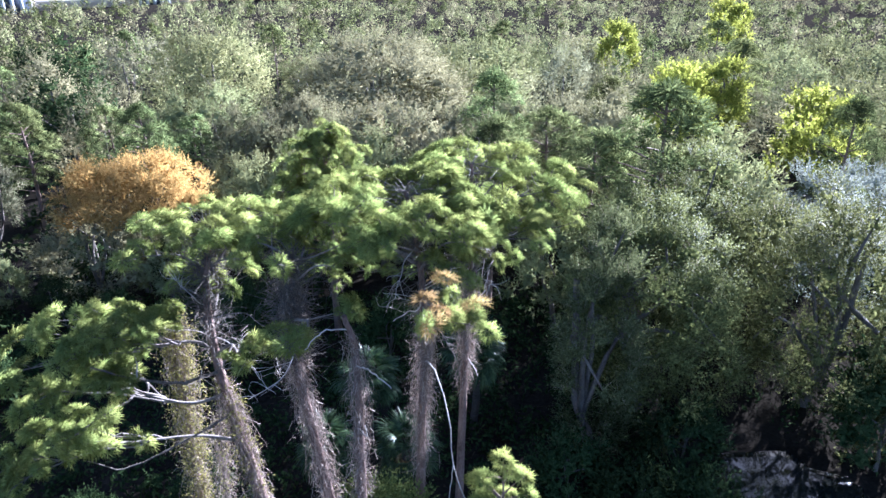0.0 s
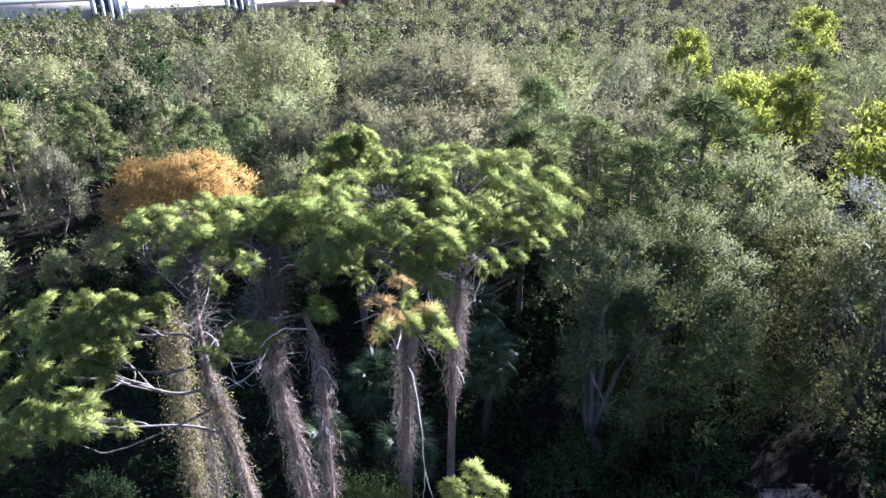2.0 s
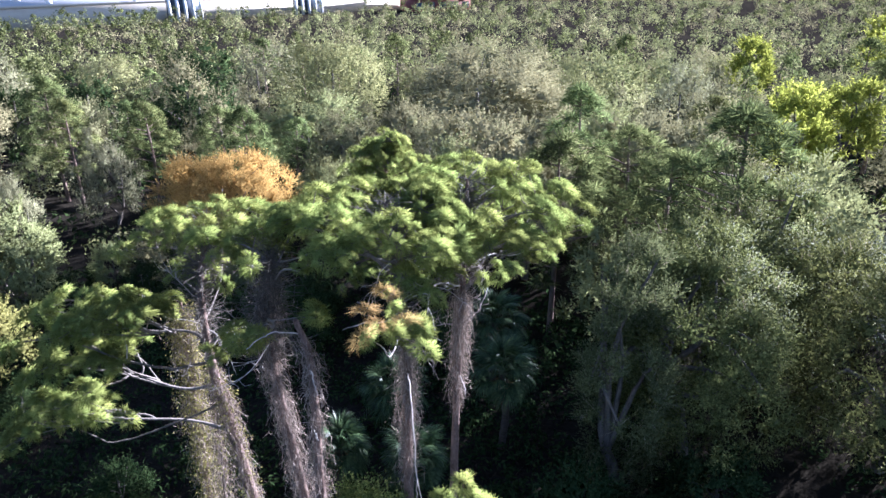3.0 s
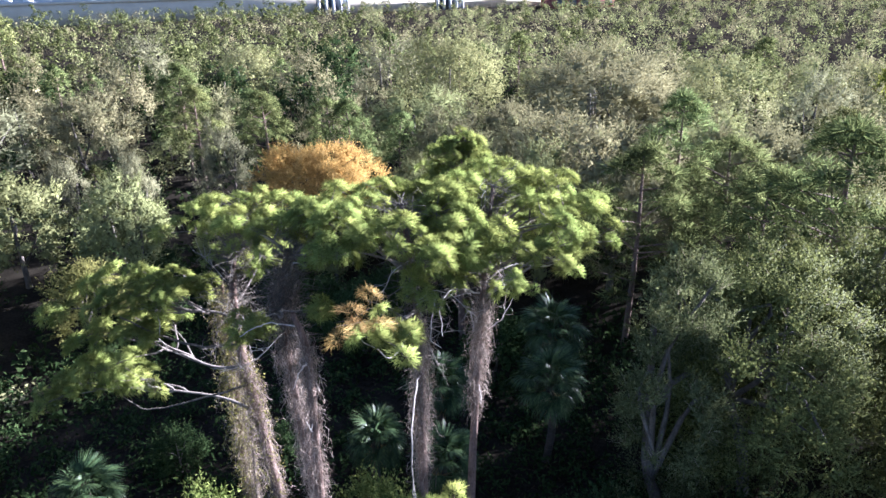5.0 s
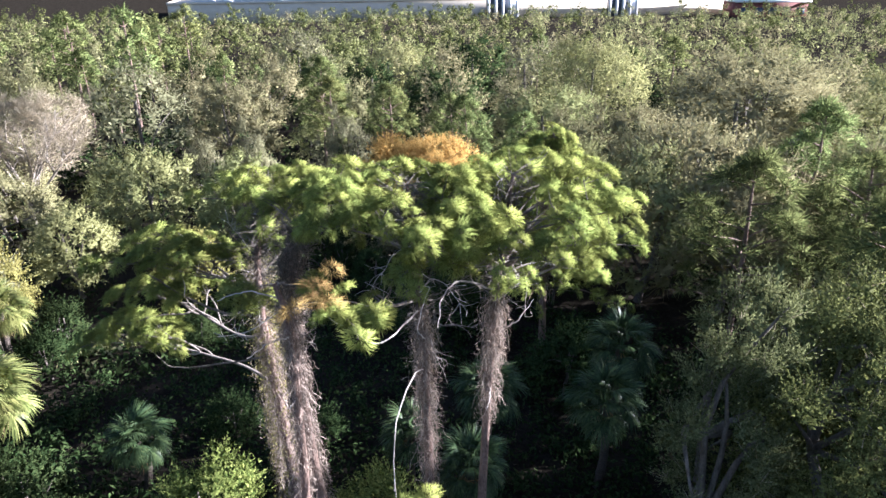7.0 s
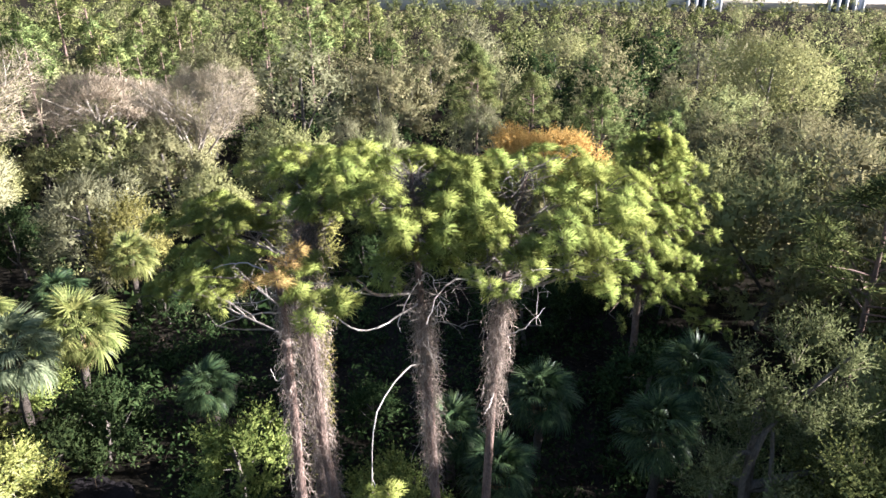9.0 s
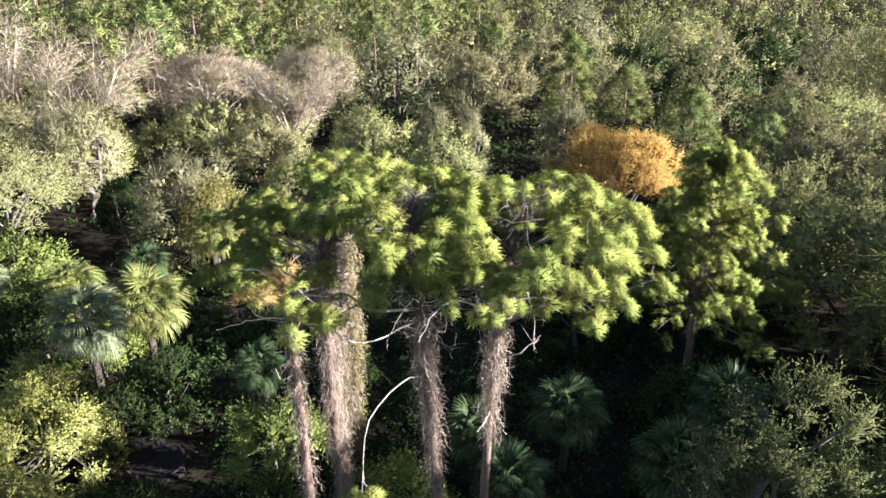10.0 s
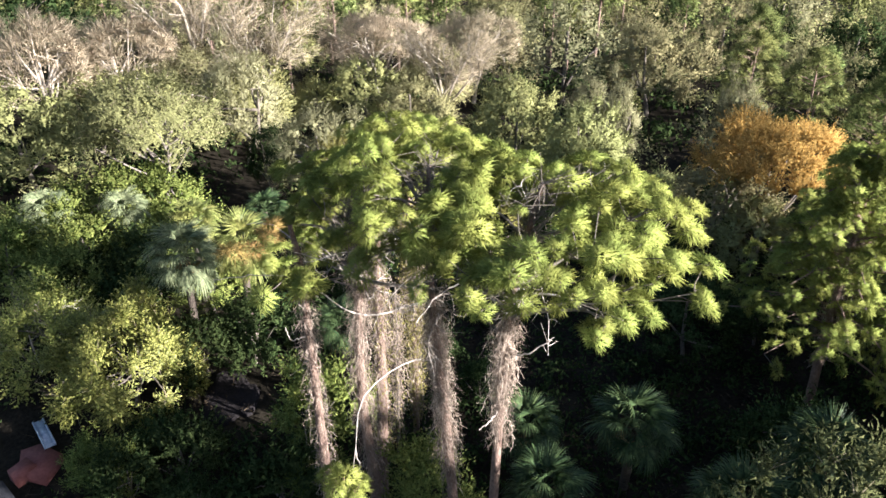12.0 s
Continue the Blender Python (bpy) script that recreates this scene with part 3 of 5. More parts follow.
def tall_pine(label, seed, base, bends, thick, crowns, vines=None, old=(), tuft_size=1.0, grey_twigs=300, bare=6):
    """One tall pine. bends and crowns are places in the world: crowns are (x, y, z, rx, ry, rz, limbs, tufts)."""
    rng = np.random.default_rng(seed)
    b = np.array([base[0], base[1], 0.0])
    root = thing("tall_pine", b, label, "pine tree", "group of tall pines")
    line = curve_through([np.array([0, 0, -0.4])] + [np.array(p) - b for p in bends], 34)
    radii = np.linspace(thick, thick * 0.28, 34) * (1 + 0.25 * np.exp(-np.linspace(0, 12, 34)))
    part("trunk", mesh_of("trunk", *tube(line, radii, 14, 0.05, rng), M_BARK, True), root)
    top = line[-1, 2]
    small = []
    for x, y, z, rx, ry, rz, limbs, tufts in crowns:
        c = np.array([x, y, z]) - b
        each = max(1, round(1.05 * tufts / limbs))
        foot = np.array([np.interp(c[2], line[:, 2], line[:, i]) for i in range(3)])
        away = float(np.hypot(*(c - foot)[:2]))
        fork = None
        if away > 1.5:
            hz = max(c[2] - 0.35 * away, top * 0.4)
            s = np.array([np.interp(hz, line[:, 2], line[:, i]) for i in range(3)])
            fork = c + (foot - c) * 0.3 - np.array([0, 0, 0.3 * rz])
            main = curve_through([s, s * 0.5 + fork * 0.5 + rng.normal(size=3) * 0.2, fork], 12)
            part("limb", mesh_of("limb", *tube(main, np.linspace(0.055, 0.03, 12), 8, 0.05, rng), M_LIMB, True), root)
        for k in range(limbs):
            az = 2 * np.pi * (k + 0.5 * rng.random()) / limbs
            s = rng.uniform(0.45, 0.95)
            end = c + np.array([math.cos(az) * rx * s, math.sin(az) * ry * s, rz * (0.9 - 1.25 * s * rng.uniform(0.6, 1.1))])
            flat = np.hypot(*(end[:2] - np.array([np.interp(end[2], line[:, 2], line[:, 0]), np.interp(end[2], line[:, 2], line[:, 1])])))
            hz = min(end[2] - 0.45 * flat, top - 0.2)
            hz = max(hz, top * 0.7 + 0.1 * k)
            a = np.array([np.interp(hz, line[:, 2], line[:, i]) for i in range(3)])
            if fork is not None:
                a, flat = main[int(rng.integers(7, 12))], 0.6
            mid = a * 0.5 + end * 0.5 + rng.normal(size=3) * 0.16 + np.array([0, 0, 0.1 * flat])
            limb = curve_through([a, a * 0.75 + mid * 0.25 + rng.normal(size=3) * 0.08, mid, end], 10)
            part("limb", mesh_of("limb", *tube(limb, np.linspace(0.03 + 0.009 * flat, 0.013, 10), 6, 0.05, rng), M_LIMB, True), root)
            for j in range(each):
                q = limb[min(9, int(rng.integers(6, 13)))]
                d = unit(rng.normal(size=3) * np.array([1, 1, 0.45]) + np.array([0, 0, 0.45]) + 0.7 * unit(end - a))
                p = q + d * rng.uniform(0.1, 1.05)
                far = min(1.0, ((p[0] - c[0]) / rx) ** 2 + ((p[1] - c[1]) / ry) ** 2)
                roof = c[2] + rz * (1.0 - 0.75 * far)
                p[2] = min(max(p[2], roof - 0.75 * rz), roof - 0.15 * rng.random())
                small.append(tube([q, (q + p) / 2 + rng.normal(size=3) * 0.05, p], [0.016, 0.012, 0.008], 4))
                add_tuft(root, p, unit(d + np.array([0, 0, 0.9])), tuft_size * rng.uniform(0.62, 1.12), rng)
    for x, y, z, n in old:
        c = np.array([x, y, z]) - b
        for k in range(n):
            add_tuft(root, c + rng.normal(size=3) * np.array([0.4, 0.4, 0.25]), (rng.normal() * 0.5, rng.normal() * 0.5, 1), rng.uniform(0.7, 0.95), rng, k % 3 != 2)
    for k in range(grey_twigs):
        i = int(rng.integers(22, 34))
        a = line[i]
        d = unit(rng.normal(size=3) * np.array([1, 1, 0.5]) + np.array([0, 0, 0.15]))
        L = rng.uniform(0.2, 1.1)
        m = a + d * L * 0.5 + rng.normal(size=3) * 0.2
        small.append(tube([a, m, a + d * L + rng.normal(size=3) * 0.15], [0.009, 0.007, 0.004], 4))
    tagged(part("brushwood", mesh_of("brushwood", *joined(small), M_OAKBARK), root, "bare grey twigs"), kind="stuff")
    for k in range(bare):
        crooked(root, line, rng, top - rng.uniform(1.3, 4.0), rng.uniform(1.1, 2.7))
    if vines:
        z0, z1, count, out, leafy = vines
        wrapped_vines(root, line, radii, rng, z0, z1, count, out, leafy)
    return root


def dead_branch(root, points, thick, label="bleached bare branch", wood=None):
    b = np.array(root.matrix_basis.translation)
    line = curve_through([np.array(p) - b for p in points], 16)
    rng = np.random.default_rng(len(points) * 7 + int(thick * 1000))
    line[1:-1] += rng.normal(size=(14, 3)) * 0.015
    part("dead_branch", mesh_of("dead_branch", *tube(line, 0.82 * np.linspace(thick, thick * 0.35, 16), 7, 0.06, rng), wood or M_DEAD, True), root, label)


# ---------------------------------------------------------------- ground
def ground_height(x, y):
    return 0.12 * math.sin(x * 0.31 + 1.3) * math.cos(y * 0.27) + 0.08 * math.sin(x * 0.83 + y * 0.61)


def ground_sheet():
    near = np.linspace(-80, 80, 81)
    far = np.array([-2500, -1200, -600, -300, -150.0])
    xs = np.concatenate([far, near, -far[::-1]])
    X, Y = np.meshgrid(xs, xs, indexing="ij")
    Y = Y + 20
    Z = 0.12 * np.sin(X * 0.31 + 1.3) * np.cos(Y * 0.27) + 0.08 * np.sin(X * 0.83 + Y * 0.61)
    n = len(xs)
    i, j = np.meshgrid(np.arange(n - 1), np.arange(n - 1), indexing="ij")
    f = np.stack([i * n + j, (i + 1) * n + j, (i + 1) * n + j + 1, i * n + j + 1], -1).reshape(-1, 4)
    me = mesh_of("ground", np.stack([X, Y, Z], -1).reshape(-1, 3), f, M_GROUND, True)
    return tagged(new("ground", me), "leaf-littered forest floor, coloured near black for the shade under the trees", "ground", kind="structure")


ground_sheet()


def patch(name, x, y, z, rx, ry, material, label, category, seed):
    rng = np.random.default_rng(seed)
    n = 48
    a = np.linspace(0, 2 * np.pi, n, endpoint=False)
    r = 1 + 0.12 * np.sin(3 * a + seed) + 0.07 * np.sin(7 * a + 2 * seed) + rng.normal(size=n) * 0.02
    bm = bmesh.new()
    mid = bm.verts.new((x, y, z))
    prev = None
    for s, dz in ((0.4, -0.01), (0.75, -0.03), (0.92, -0.08), (1.0, -0.35)):
        ring = [bm.verts.new((x + rx * s * r[k] * math.cos(a[k]), y + ry * s * r[k] * math.sin(a[k]), z + dz)) for k in range(n)]
        for k in range(n):
            if prev is None:
                bm.faces.new((mid, ring[k], ring[(k + 1) % n]))
            else:
                bm.faces.new((prev[k], ring[k], ring[(k + 1) % n], prev[(k + 1) % n]))
        prev = ring
    me = bpy.data.meshes.new(name)
    bm.to_mesh(me)
    bm.free()
    me.materials.append(material)
    return tagged(new(name, me), label, category, kind="structure")


patch("water", 13.0, 21.4, 0.24, 3.6, 2.2, M_WATER, "small dark pond glinting under the oak", "pond", 3)
patch("bare_soil", -11.8, 9.8, 0.26, 1.9, 1.25, M_SAND, "patch of bare grey sandy soil, coloured near black for its shade", "soil", 4)

# ---------------------------------------------------------------- tall pines
P1 = tall_pine("tall pine with leaning vine-clad trunk and wide side limbs", 21, (-4.9, 15.7),
               [(-5.3, 15.9, 3), (-5.9, 16.05, 6.5), (-6.35, 16.1, 9.4), (-6.5, 16.4, 11.6), (-6.3, 16.8, 13.1)], 0.22,
               [(-6.1, 17.0, 12.9, 2.6, 2.2, 0.9, 11, 54), (-8.9, 14.9, 10.9, 2.0, 1.8, 1.1, 8, 64), (-9.8, 13.8, 8.5, 1.2, 1.3, 0.9, 6, 38), (-9.0, 14.6, 9.7, 1.5, 1.5, 0.9, 7, 32), (-6.6, 17.4, 11.7, 1.2, 1.2, 0.7, 5, 18), (-5.2, 15.2, 10.4, 0.6, 0.6, 0.4, 2, 5)],
               (1.0, 9.3, 900, 0.09, 1800), grey_twigs=500)
tall_pine("tall pine with trunk wrapped in grey dry vines and thin crown", 22, (-3.4, 15.5),
               [(-3.3, 15.4, 3), (-3.5, 15.2, 6), (-4.0, 15.35, 9.5), (-4.1, 15.5, 11.5), (-4.0, 15.8, 12.9)], 0.20,
               [(-3.9, 15.8, 13.1, 1.7, 1.8, 0.6, 6, 13), (-3.2, 14.2, 11.9, 0.6, 0.7, 0.5, 2, 8)],
               (0.8, 12.6, 1700, 0.14, 0), grey_twigs=650)
P4 = tall_pine("tall pine with shaggy vine-covered trunk and domed crown", 23, (-1.05, 17.9),
               [(-1.0, 17.6, 3), (-0.9, 17.3, 7), (-0.75, 17.0, 10), (-0.9, 16.9, 12.5), (-1.2, 17.0, 14.2)], 0.18,
               [(-1.7, 17.0, 13.5, 2.7, 2.5, 1.3, 17, 130), (-0.2, 16.0, 12.5, 0.9, 0.9, 0.4, 3, 11), (-0.1, 14.2, 12.2, 0.5, 0.7, 0.4, 2, 9)],
               (4.6, 11.0, 1100, 0.14, 0), old=[(-0.4, 13.1, 12.95, 7)], grey_twigs=300, bare=8)
P5 = tall_pine("tall straight pine with reddish trunk and broad flat crown", 24, (0.2, 18.3),
               [(0.3, 18.35, 3), (0.4, 18.4, 7), (0.55, 18.45, 10.5), (0.6, 18.7, 12.6), (0.6, 19.1, 14.3)], 0.16,
               [(0.9, 19.4, 13.4, 2.7, 2.7, 1.6, 18, 150), (2.2, 20.4, 11.9, 0.8, 0.8, 0.3, 3, 9), (0.6, 18.2, 12.0, 0.7, 0.7, 0.3, 3, 6), (1.6, 21.9, 12.2, 1.0, 1.0, 0.5, 4, 16)],
               (7.2, 11.2, 750, 0.12, 0), grey_twigs=300, bare=9)
dead_branch(P4, [(-0.8, 17.1, 9.0), (-0.5, 16.2, 9.3), (-0.15, 15.1, 8.7), (0.0, 14.8, 7.2), (0.3, 14.6, 6.2), (0.5, 14.2, 6.0)], 0.027)
dead_branch(P4, [(0.0, 14.8, 7.2), (-0.1, 14.9, 6.0), (-0.2, 14.7, 5.4)], 0.018)
dead_branch(P4, [(-0.8, 16.9, 11.2), (-0.9, 15.6, 11.5), (-1.1, 14.6, 12.0), (-1.4, 13.8, 12.2)], 0.030)
dead_branch(P4, [(-0.8, 16.9, 10.9), (-0.7, 15.3, 10.7), (-0.6, 14.2, 11.6), (-0.6, 13.4, 12.3)], 0.030)
dead_branch(P4, [(-0.8, 16.9, 11.4), (0.0, 16.3, 12.0), (0.2, 15.6, 11.3), (0.6, 15.4, 11.2)], 0.021)
dead_branch(P5, [(0.5, 18.4, 9.9), (1.0, 18.9, 10.3), (1.2, 19.4, 10.8)], 0.030)
dead_branch(P5, [(0.5, 18.4, 8.3), (0.75, 18.0, 8.1), (0.8, 17.8, 8.0)], 0.030)
dead_branch(P5, [(0.55, 18.5, 11.6), (1.2, 19.4, 11.9), (1.9, 20.2, 11.6), (2.6, 20.5, 11.9)], 0.036)
dead_branch(P5, [(0.5, 18.4, 11.3), (0.0, 17.6, 11.7), (-0.1, 17.0, 11.4), (0.2, 16.4, 10.9)], 0.036)
dead_branch(P1, [(-6.35, 16.05, 9.4), (-7.2, 15.2, 9.6), (-8.2, 14.4, 10.4), (-8.6, 14.0, 10.9)], 0.060, "thick grey side limb", M_OAKBARK)
dead_branch(P1, [(-6.2, 16.0, 8.0), (-7.4, 14.9, 7.8), (-8.5, 14.2, 7.7), (-9.2, 13.9, 8.2)], 0.042, "bent grey side limb", M_OAKBARK)
dead_branch(P1, [(-7.9, 14.6, 10.1), (-7.8, 14.6, 10.6), (-7.85, 14.55, 11.0)], 0.021)


def snag():
    rng = np.random.default_rng(31)
    base = np.array([-2.75, 14.1, 0])
    root = thing("dead_pine", base, "dead pine trunk draped in dry grey vines", "pine tree", "group of tall pines")
    line = curve_through([np.array(p) - base for p in [(-2.75, 14.1, -0.4), (-2.5, 13.95, 4), (-2.35, 13.9, 8), (-2.3, 13.85, 11.2), (-2.5, 13.7, 12.4)]], 28)
    radii = np.linspace(0.17, 0.06, 28)
    part("trunk", mesh_of("trunk", *tube(line, radii, 12, 0.06, rng), M_BARK, True), root)
    wrapped_vines(root, line, radii, rng, 1.0, 12.0, 700, 0.09, 0)
    dead_branch(root, [(-2.3, 13.8, 11.0), (-1.9, 13.0, 11.4), (-1.35, 11.9, 11.7)], 0.027)
    dead_branch(root, [(-2.3, 13.8, 9.2), (-2.1, 13.4, 9.3), (-2.1, 13.3, 9.7)], 0.02)
    dead_branch(root, [(-2.4, 13.8, 12.0), (-2.9, 13.2, 12.3), (-3.2, 12.6, 12.2)], 0.024)
    return root


snag()


def vine_column():
    """An old trunk quite hidden in climbing vines, yellow-leaved."""
    rng = np.random.default_rng(33)
    base = np.array([-8.2, 17.5, 0])
    root = thing("vine_covered_trunk", base, "slender tree smothered in yellow-green climbing vine", "tree")
    line = curve_through([np.array(p) - base for p in [(-8.2, 17.5, -0.4), (-8.1, 17.5, 5), (-7.9, 17.4, 10.6)]], 22)
    radii = np.linspace(0.14, 0.05, 22)
    part("trunk", mesh_of("trunk", *tube(line, radii, 10, 0.05, rng), M_BARK, True), root)
    wrapped_vines(root, line, radii, rng, 1.0, 10.4, 1300, 0.26, 8000)


vine_column()


def cone_pine():
    """The bushy pine that stands apart behind the group."""
    rng = np.random.default_rng(41)
    base = np.array([-5.9, 33.6, 0])
    root = thing("bushy_pine", base, "bushy bright green pine with drooping lower limbs", "pine tree")
    line = curve_through([(0, 0, -0.4), (-0.1, -0.1, 5), (-0.1, -0.1, 11.4)], 24)
    part("trunk", mesh_of("trunk", *tube(line, np.linspace(0.22, 0.04, 24), 10, 0.05, rng), M_BARK, True), root)
    small = []
    for k in range(74):
        h = 0.33 + 0.66 * ((k + rng.random()) / 74) ** 0.95
        az = k * 2.4 + rng.normal() * 0.3
        r = 5.6 * (1.02 - h) ** 0.6 * rng.uniform(0.6, 1.08)
        a = np.array([np.interp(h * 11.5, line[:, 2], line[:, i]) for i in range(3)])
        end = a + np.array([math.cos(az) * r, math.sin(az) * r, rng.uniform(-0.5, 0.5)])
        limb = curve_through([a, (a + end) / 2 + np.array([0, 0, 0.3]), end], 7)
        part("limb", mesh_of("limb", *tube(limb, np.linspace(0.05, 0.014, 7), 5), M_BARK, True), root)
        for j in range(8):
            q = limb[int(rng.integers(2, 7))]
            d = unit(rng.normal(size=3) * np.array([1, 1, 0.5]) + np.array([0, 0, 0.4]))
            p = q + d * rng.uniform(0.1, 0.7)
            small.append(tube([q, (q + p) / 2, p], [0.014, 0.011, 0.008], 4))
            add_tuft(root, p, unit(d + np.array([0, 0, 0.8])), rng.uniform(0.8, 1.15), rng, light=True)
    tagged(part("brushwood", mesh_of("brushwood", *joined(small), M_OAKBARK), root), kind="stuff")
    wrapped_vines(root, line, np.linspace(0.22, 0.04, 24), rng, 3.0, 9.0, 700, 0.35, 0)


cone_pine()


def young_pine(x, y, top, n, seed):
    rng = np.random.default_rng(seed)
    root = thing("young_pine", (x, y, 0), "young bright green pine with loose tufts", "pine tree")
    line = curve_through([(0, 0, -0.3), (0.1, 0, top * 0.5), (0, 0.05, top)], 14)
    part("trunk", mesh_of("trunk", *tube(line, np.linspace(0.09, 0.02, 14), 7), M_BARK, True), root)
    add_tuft(root, (0, 0.05, top), (0, 0, 1), 1.1, rng)
    for k in range(n):
        h = rng.uniform(0.5, 0.97) * top
        az = rng.random() * 6.28
        r = 1.5 * (1.1 - h / top) ** 0.5 * rng.uniform(0.5, 1.1)
        p = np.array([math.cos(az) * r, math.sin(az) * r, h + 0.3 * r])
        part("limb", mesh_of("limb", *tube([(0, 0, h - 0.1), p * 0.5 + np.array([0, 0, h * 0.5]), p], [0.03, 0.02, 0.01], 5), M_BARK), root)
        add_tuft(root, p, unit(p * np.array([1, 1, 0]) * 0.5 + np.array([0, 0, 1.0])), rng.uniform(0.8, 1.1), rng)


young_pine(1.3, 14.4, 7.6, 22, 51)

def dead_shrub(x, y, top, seed):
    """A small leafless shrub, bleached white."""
    rng = np.random.default_rng(seed)
    root = thing("dead_shrub", (x, y, 0), "small leafless shrub with bleached white branches", "shrub")
    stem = curve_through([(0, 0, -0.2), (0.1, -0.05, top * 0.4), (0.0, 0.1, top * 0.75)], 8)
    part("stem", mesh_of("stem", *tube(stem, np.linspace(0.05, 0.03, 8), 6), M_DEAD, True), root)
    for k in range(7):
        crooked(root, stem, rng, top * rng.uniform(0.6, 0.75), rng.uniform(0.8, 1.5))


dead_shrub(-13.9, 2.7, 5.0, 55)
dead_shrub(-15.4, 1.2, 4.6, 56)

# ---------------------------------------------------------------- palms
palm((-14.2, 8.6, 0), 6.0, 1.1, "cabbage palm with blue-green fan fronds on a slim trunk", 61, FROND_BLUE, dry=12)
palm((-15.4, 10.9, 0), 5.5, 1.1, "yellow-green cabbage palm with a few dry fronds", 62, FROND_GREEN, dry=14)
palm((-13.1, 14.7, 0), 2.4, 0.85, "cabbage palm in the shade, fronds coloured darker for it", 63, FROND_SHADED, count=30)
palm((-20.7, 7.9, 0), 4.7, 0.9, "pale cabbage palm at the foot of the oak", 64, FROND_GREEN, dry=8)
palm((-24.4, -0.3, 0), 4.2, 1.0, "silvery blue cabbage palm among shrubs", 65, FROND_BLUE)
palm((-23.8, 11.3, 0), 3.6, 0.85, "small cabbage palm beside a dark gap", 66, FROND_SHADED, count=30)
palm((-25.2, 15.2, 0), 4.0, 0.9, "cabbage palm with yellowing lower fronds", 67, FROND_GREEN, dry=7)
palm((1.1, 25.4, 0), 4.0, 1.0, "cabbage palm in deep shade, fronds coloured darker for it", 68, FROND_SHADED, count=30)
palm((-3.4, 24.3, 0), 3.4, 1.0, "cabbage palm in deep shade, fronds coloured darker for it", 69, FROND_SHADED, count=30)
palm((0.3, 28.6, 0), 4.6, 1.0, "tall cabbage palm in deep shade, fronds coloured darker for it", 74, FROND_SHADED, count=32)
palm((-1.6, 20.6, 0), 3.0, 0.9, "low cabbage palm behind the pines, fronds coloured darker for shade", 70, FROND_SHADED, count=30)
palm((-4.6, 21.0, 0), 2.8, 0.85, "low cabbage palm behind the pines, fronds coloured darker for shade", 72, FROND_SHADED, count=30)
palm((-23.5, 4.0, 0), 4.3, 0.9, "pale cabbage palm at the foot of the oak", 73, FROND_BLUE, dry=6)

# ---------------------------------------------------------------- near trees and shrubs
def place_new(ob, x, y, turn=0.0, size=1.0, label=""):
    ob.matrix_basis = Matrix.LocRotScale(Vector((x, y, ground_height(x, y))), Euler((0, 0, turn)), Vector((size,) * 3))
    return tagged(ob, label)


OAKS = [leafy_tree("oak_tree", "large dense dark-green oak with leaves low to the ground", "oak tree", 101, 11.8, 4.7, M_OAK, 170, 80000, 0.095, 0.58, 0.12, 12, fuzz=500, wild=1.0, skirt=0.8, inner=40, puff=0.5, lump=1.6, twig=0.6, rise=0.45),
        leafy_tree("oak_tree", "broad olive-green oak beside the pond", "oak tree", 102, 11.4, 5.2, M_OAK, 150, 60000, 0.095, 0.58, 0.02, 9, fuzz=400, wild=1.0, skirt=0.75, inner=30, puff=0.52, lump=1.6, twig=0.6, rise=0.45)]
place_new(OAKS[0], 9.0, 26.8, 0.0, 0.94)
place_new(OAKS[1], 16.8, 27.0)
copy_thing(OAKS[1], Matrix.LocRotScale(Vector((10.6, 31.5, 0)), Euler((0, 0, 2.0)), Vector((0.9, 0.9, 0.98))))
o = leafy_tree("oak_tree", "smaller grey-green oak at the edge of the palms", "oak tree", 103, 11.7, 2.1, M_WILLOW, 70, 34000, 0.105, 0.38, 0.04, 7, fuzz=300, wild=0.9, skirt=0.9, inner=30, puff=0.55, lump=1.6, rise=0.45)
place_new(o, 6.0, 23.4)
o = leafy_tree("silver_tree", "tree with silvery sunlit leaves beside the oaks", "tree", 104, 10.4, 3.6, M_SILVER, 70, 24000, 0.11, 0.5, 0.1, 5, inner=20, puff=0.7, wild=0.6, skirt=0.6)
place_new(o, 21.2, 34.4)
o = leafy_tree("broad_shrub", "rounded yellow-green shrub in full sun", "shrub", 105, 4.9, 3.2, M_LIME, 64, 38000, 0.125, 0.5, 0.02, 10, fuzz=700, wild=1.4, puff=0.52, skirt=0.5)
place_new(o, -12.2, 5.9)
o = leafy_tree("broad_shrub", "rounded yellow-green shrub in full sun", "shrub", 106, 4.6, 2.4, M_LIME, 40, 12000, 0.11, 0.6, 0.05, 5, fuzz=300, wild=1.0)
place_new(o, -14.3, 2.4, 0.0, 1.0)
SHRUB = leafy_tree("leafy_shrub", "bright green shrub at the foot of the pines", "shrub", 107, 4.6, 1.7, M_FRESH, 34, 7000, 0.125, 0.55, 0.02, 5, wild=1.0, rise=0.6, puff=0.8)
place_new(SHRUB, -7.4, 14.0)
for k, (x, y, s) in enumerate([(-21.6, 2.2, 1.0), (-22.6, 6.0, 0.9), (-26.0, 2.2, 1.15), (-21.8, -2.0, 0.9), (-26.4, 5.6, 1.1), (-18.4, 8.6, 0.7), (-18.6, 2.0, 0.95), (-24.6, -0.4, 1.0), (-5.2, 13.4, 0.55), (-7.4, 5.6, 0.45), (-7.2, 6.9, 0.5)]):
    copy_thing(SHRUB, Matrix.LocRotScale(Vector((x, y, 0)), Euler((0, 0, k * 1.3)), Vector((s * 1.35, s * 1.35, s * 1.1))))
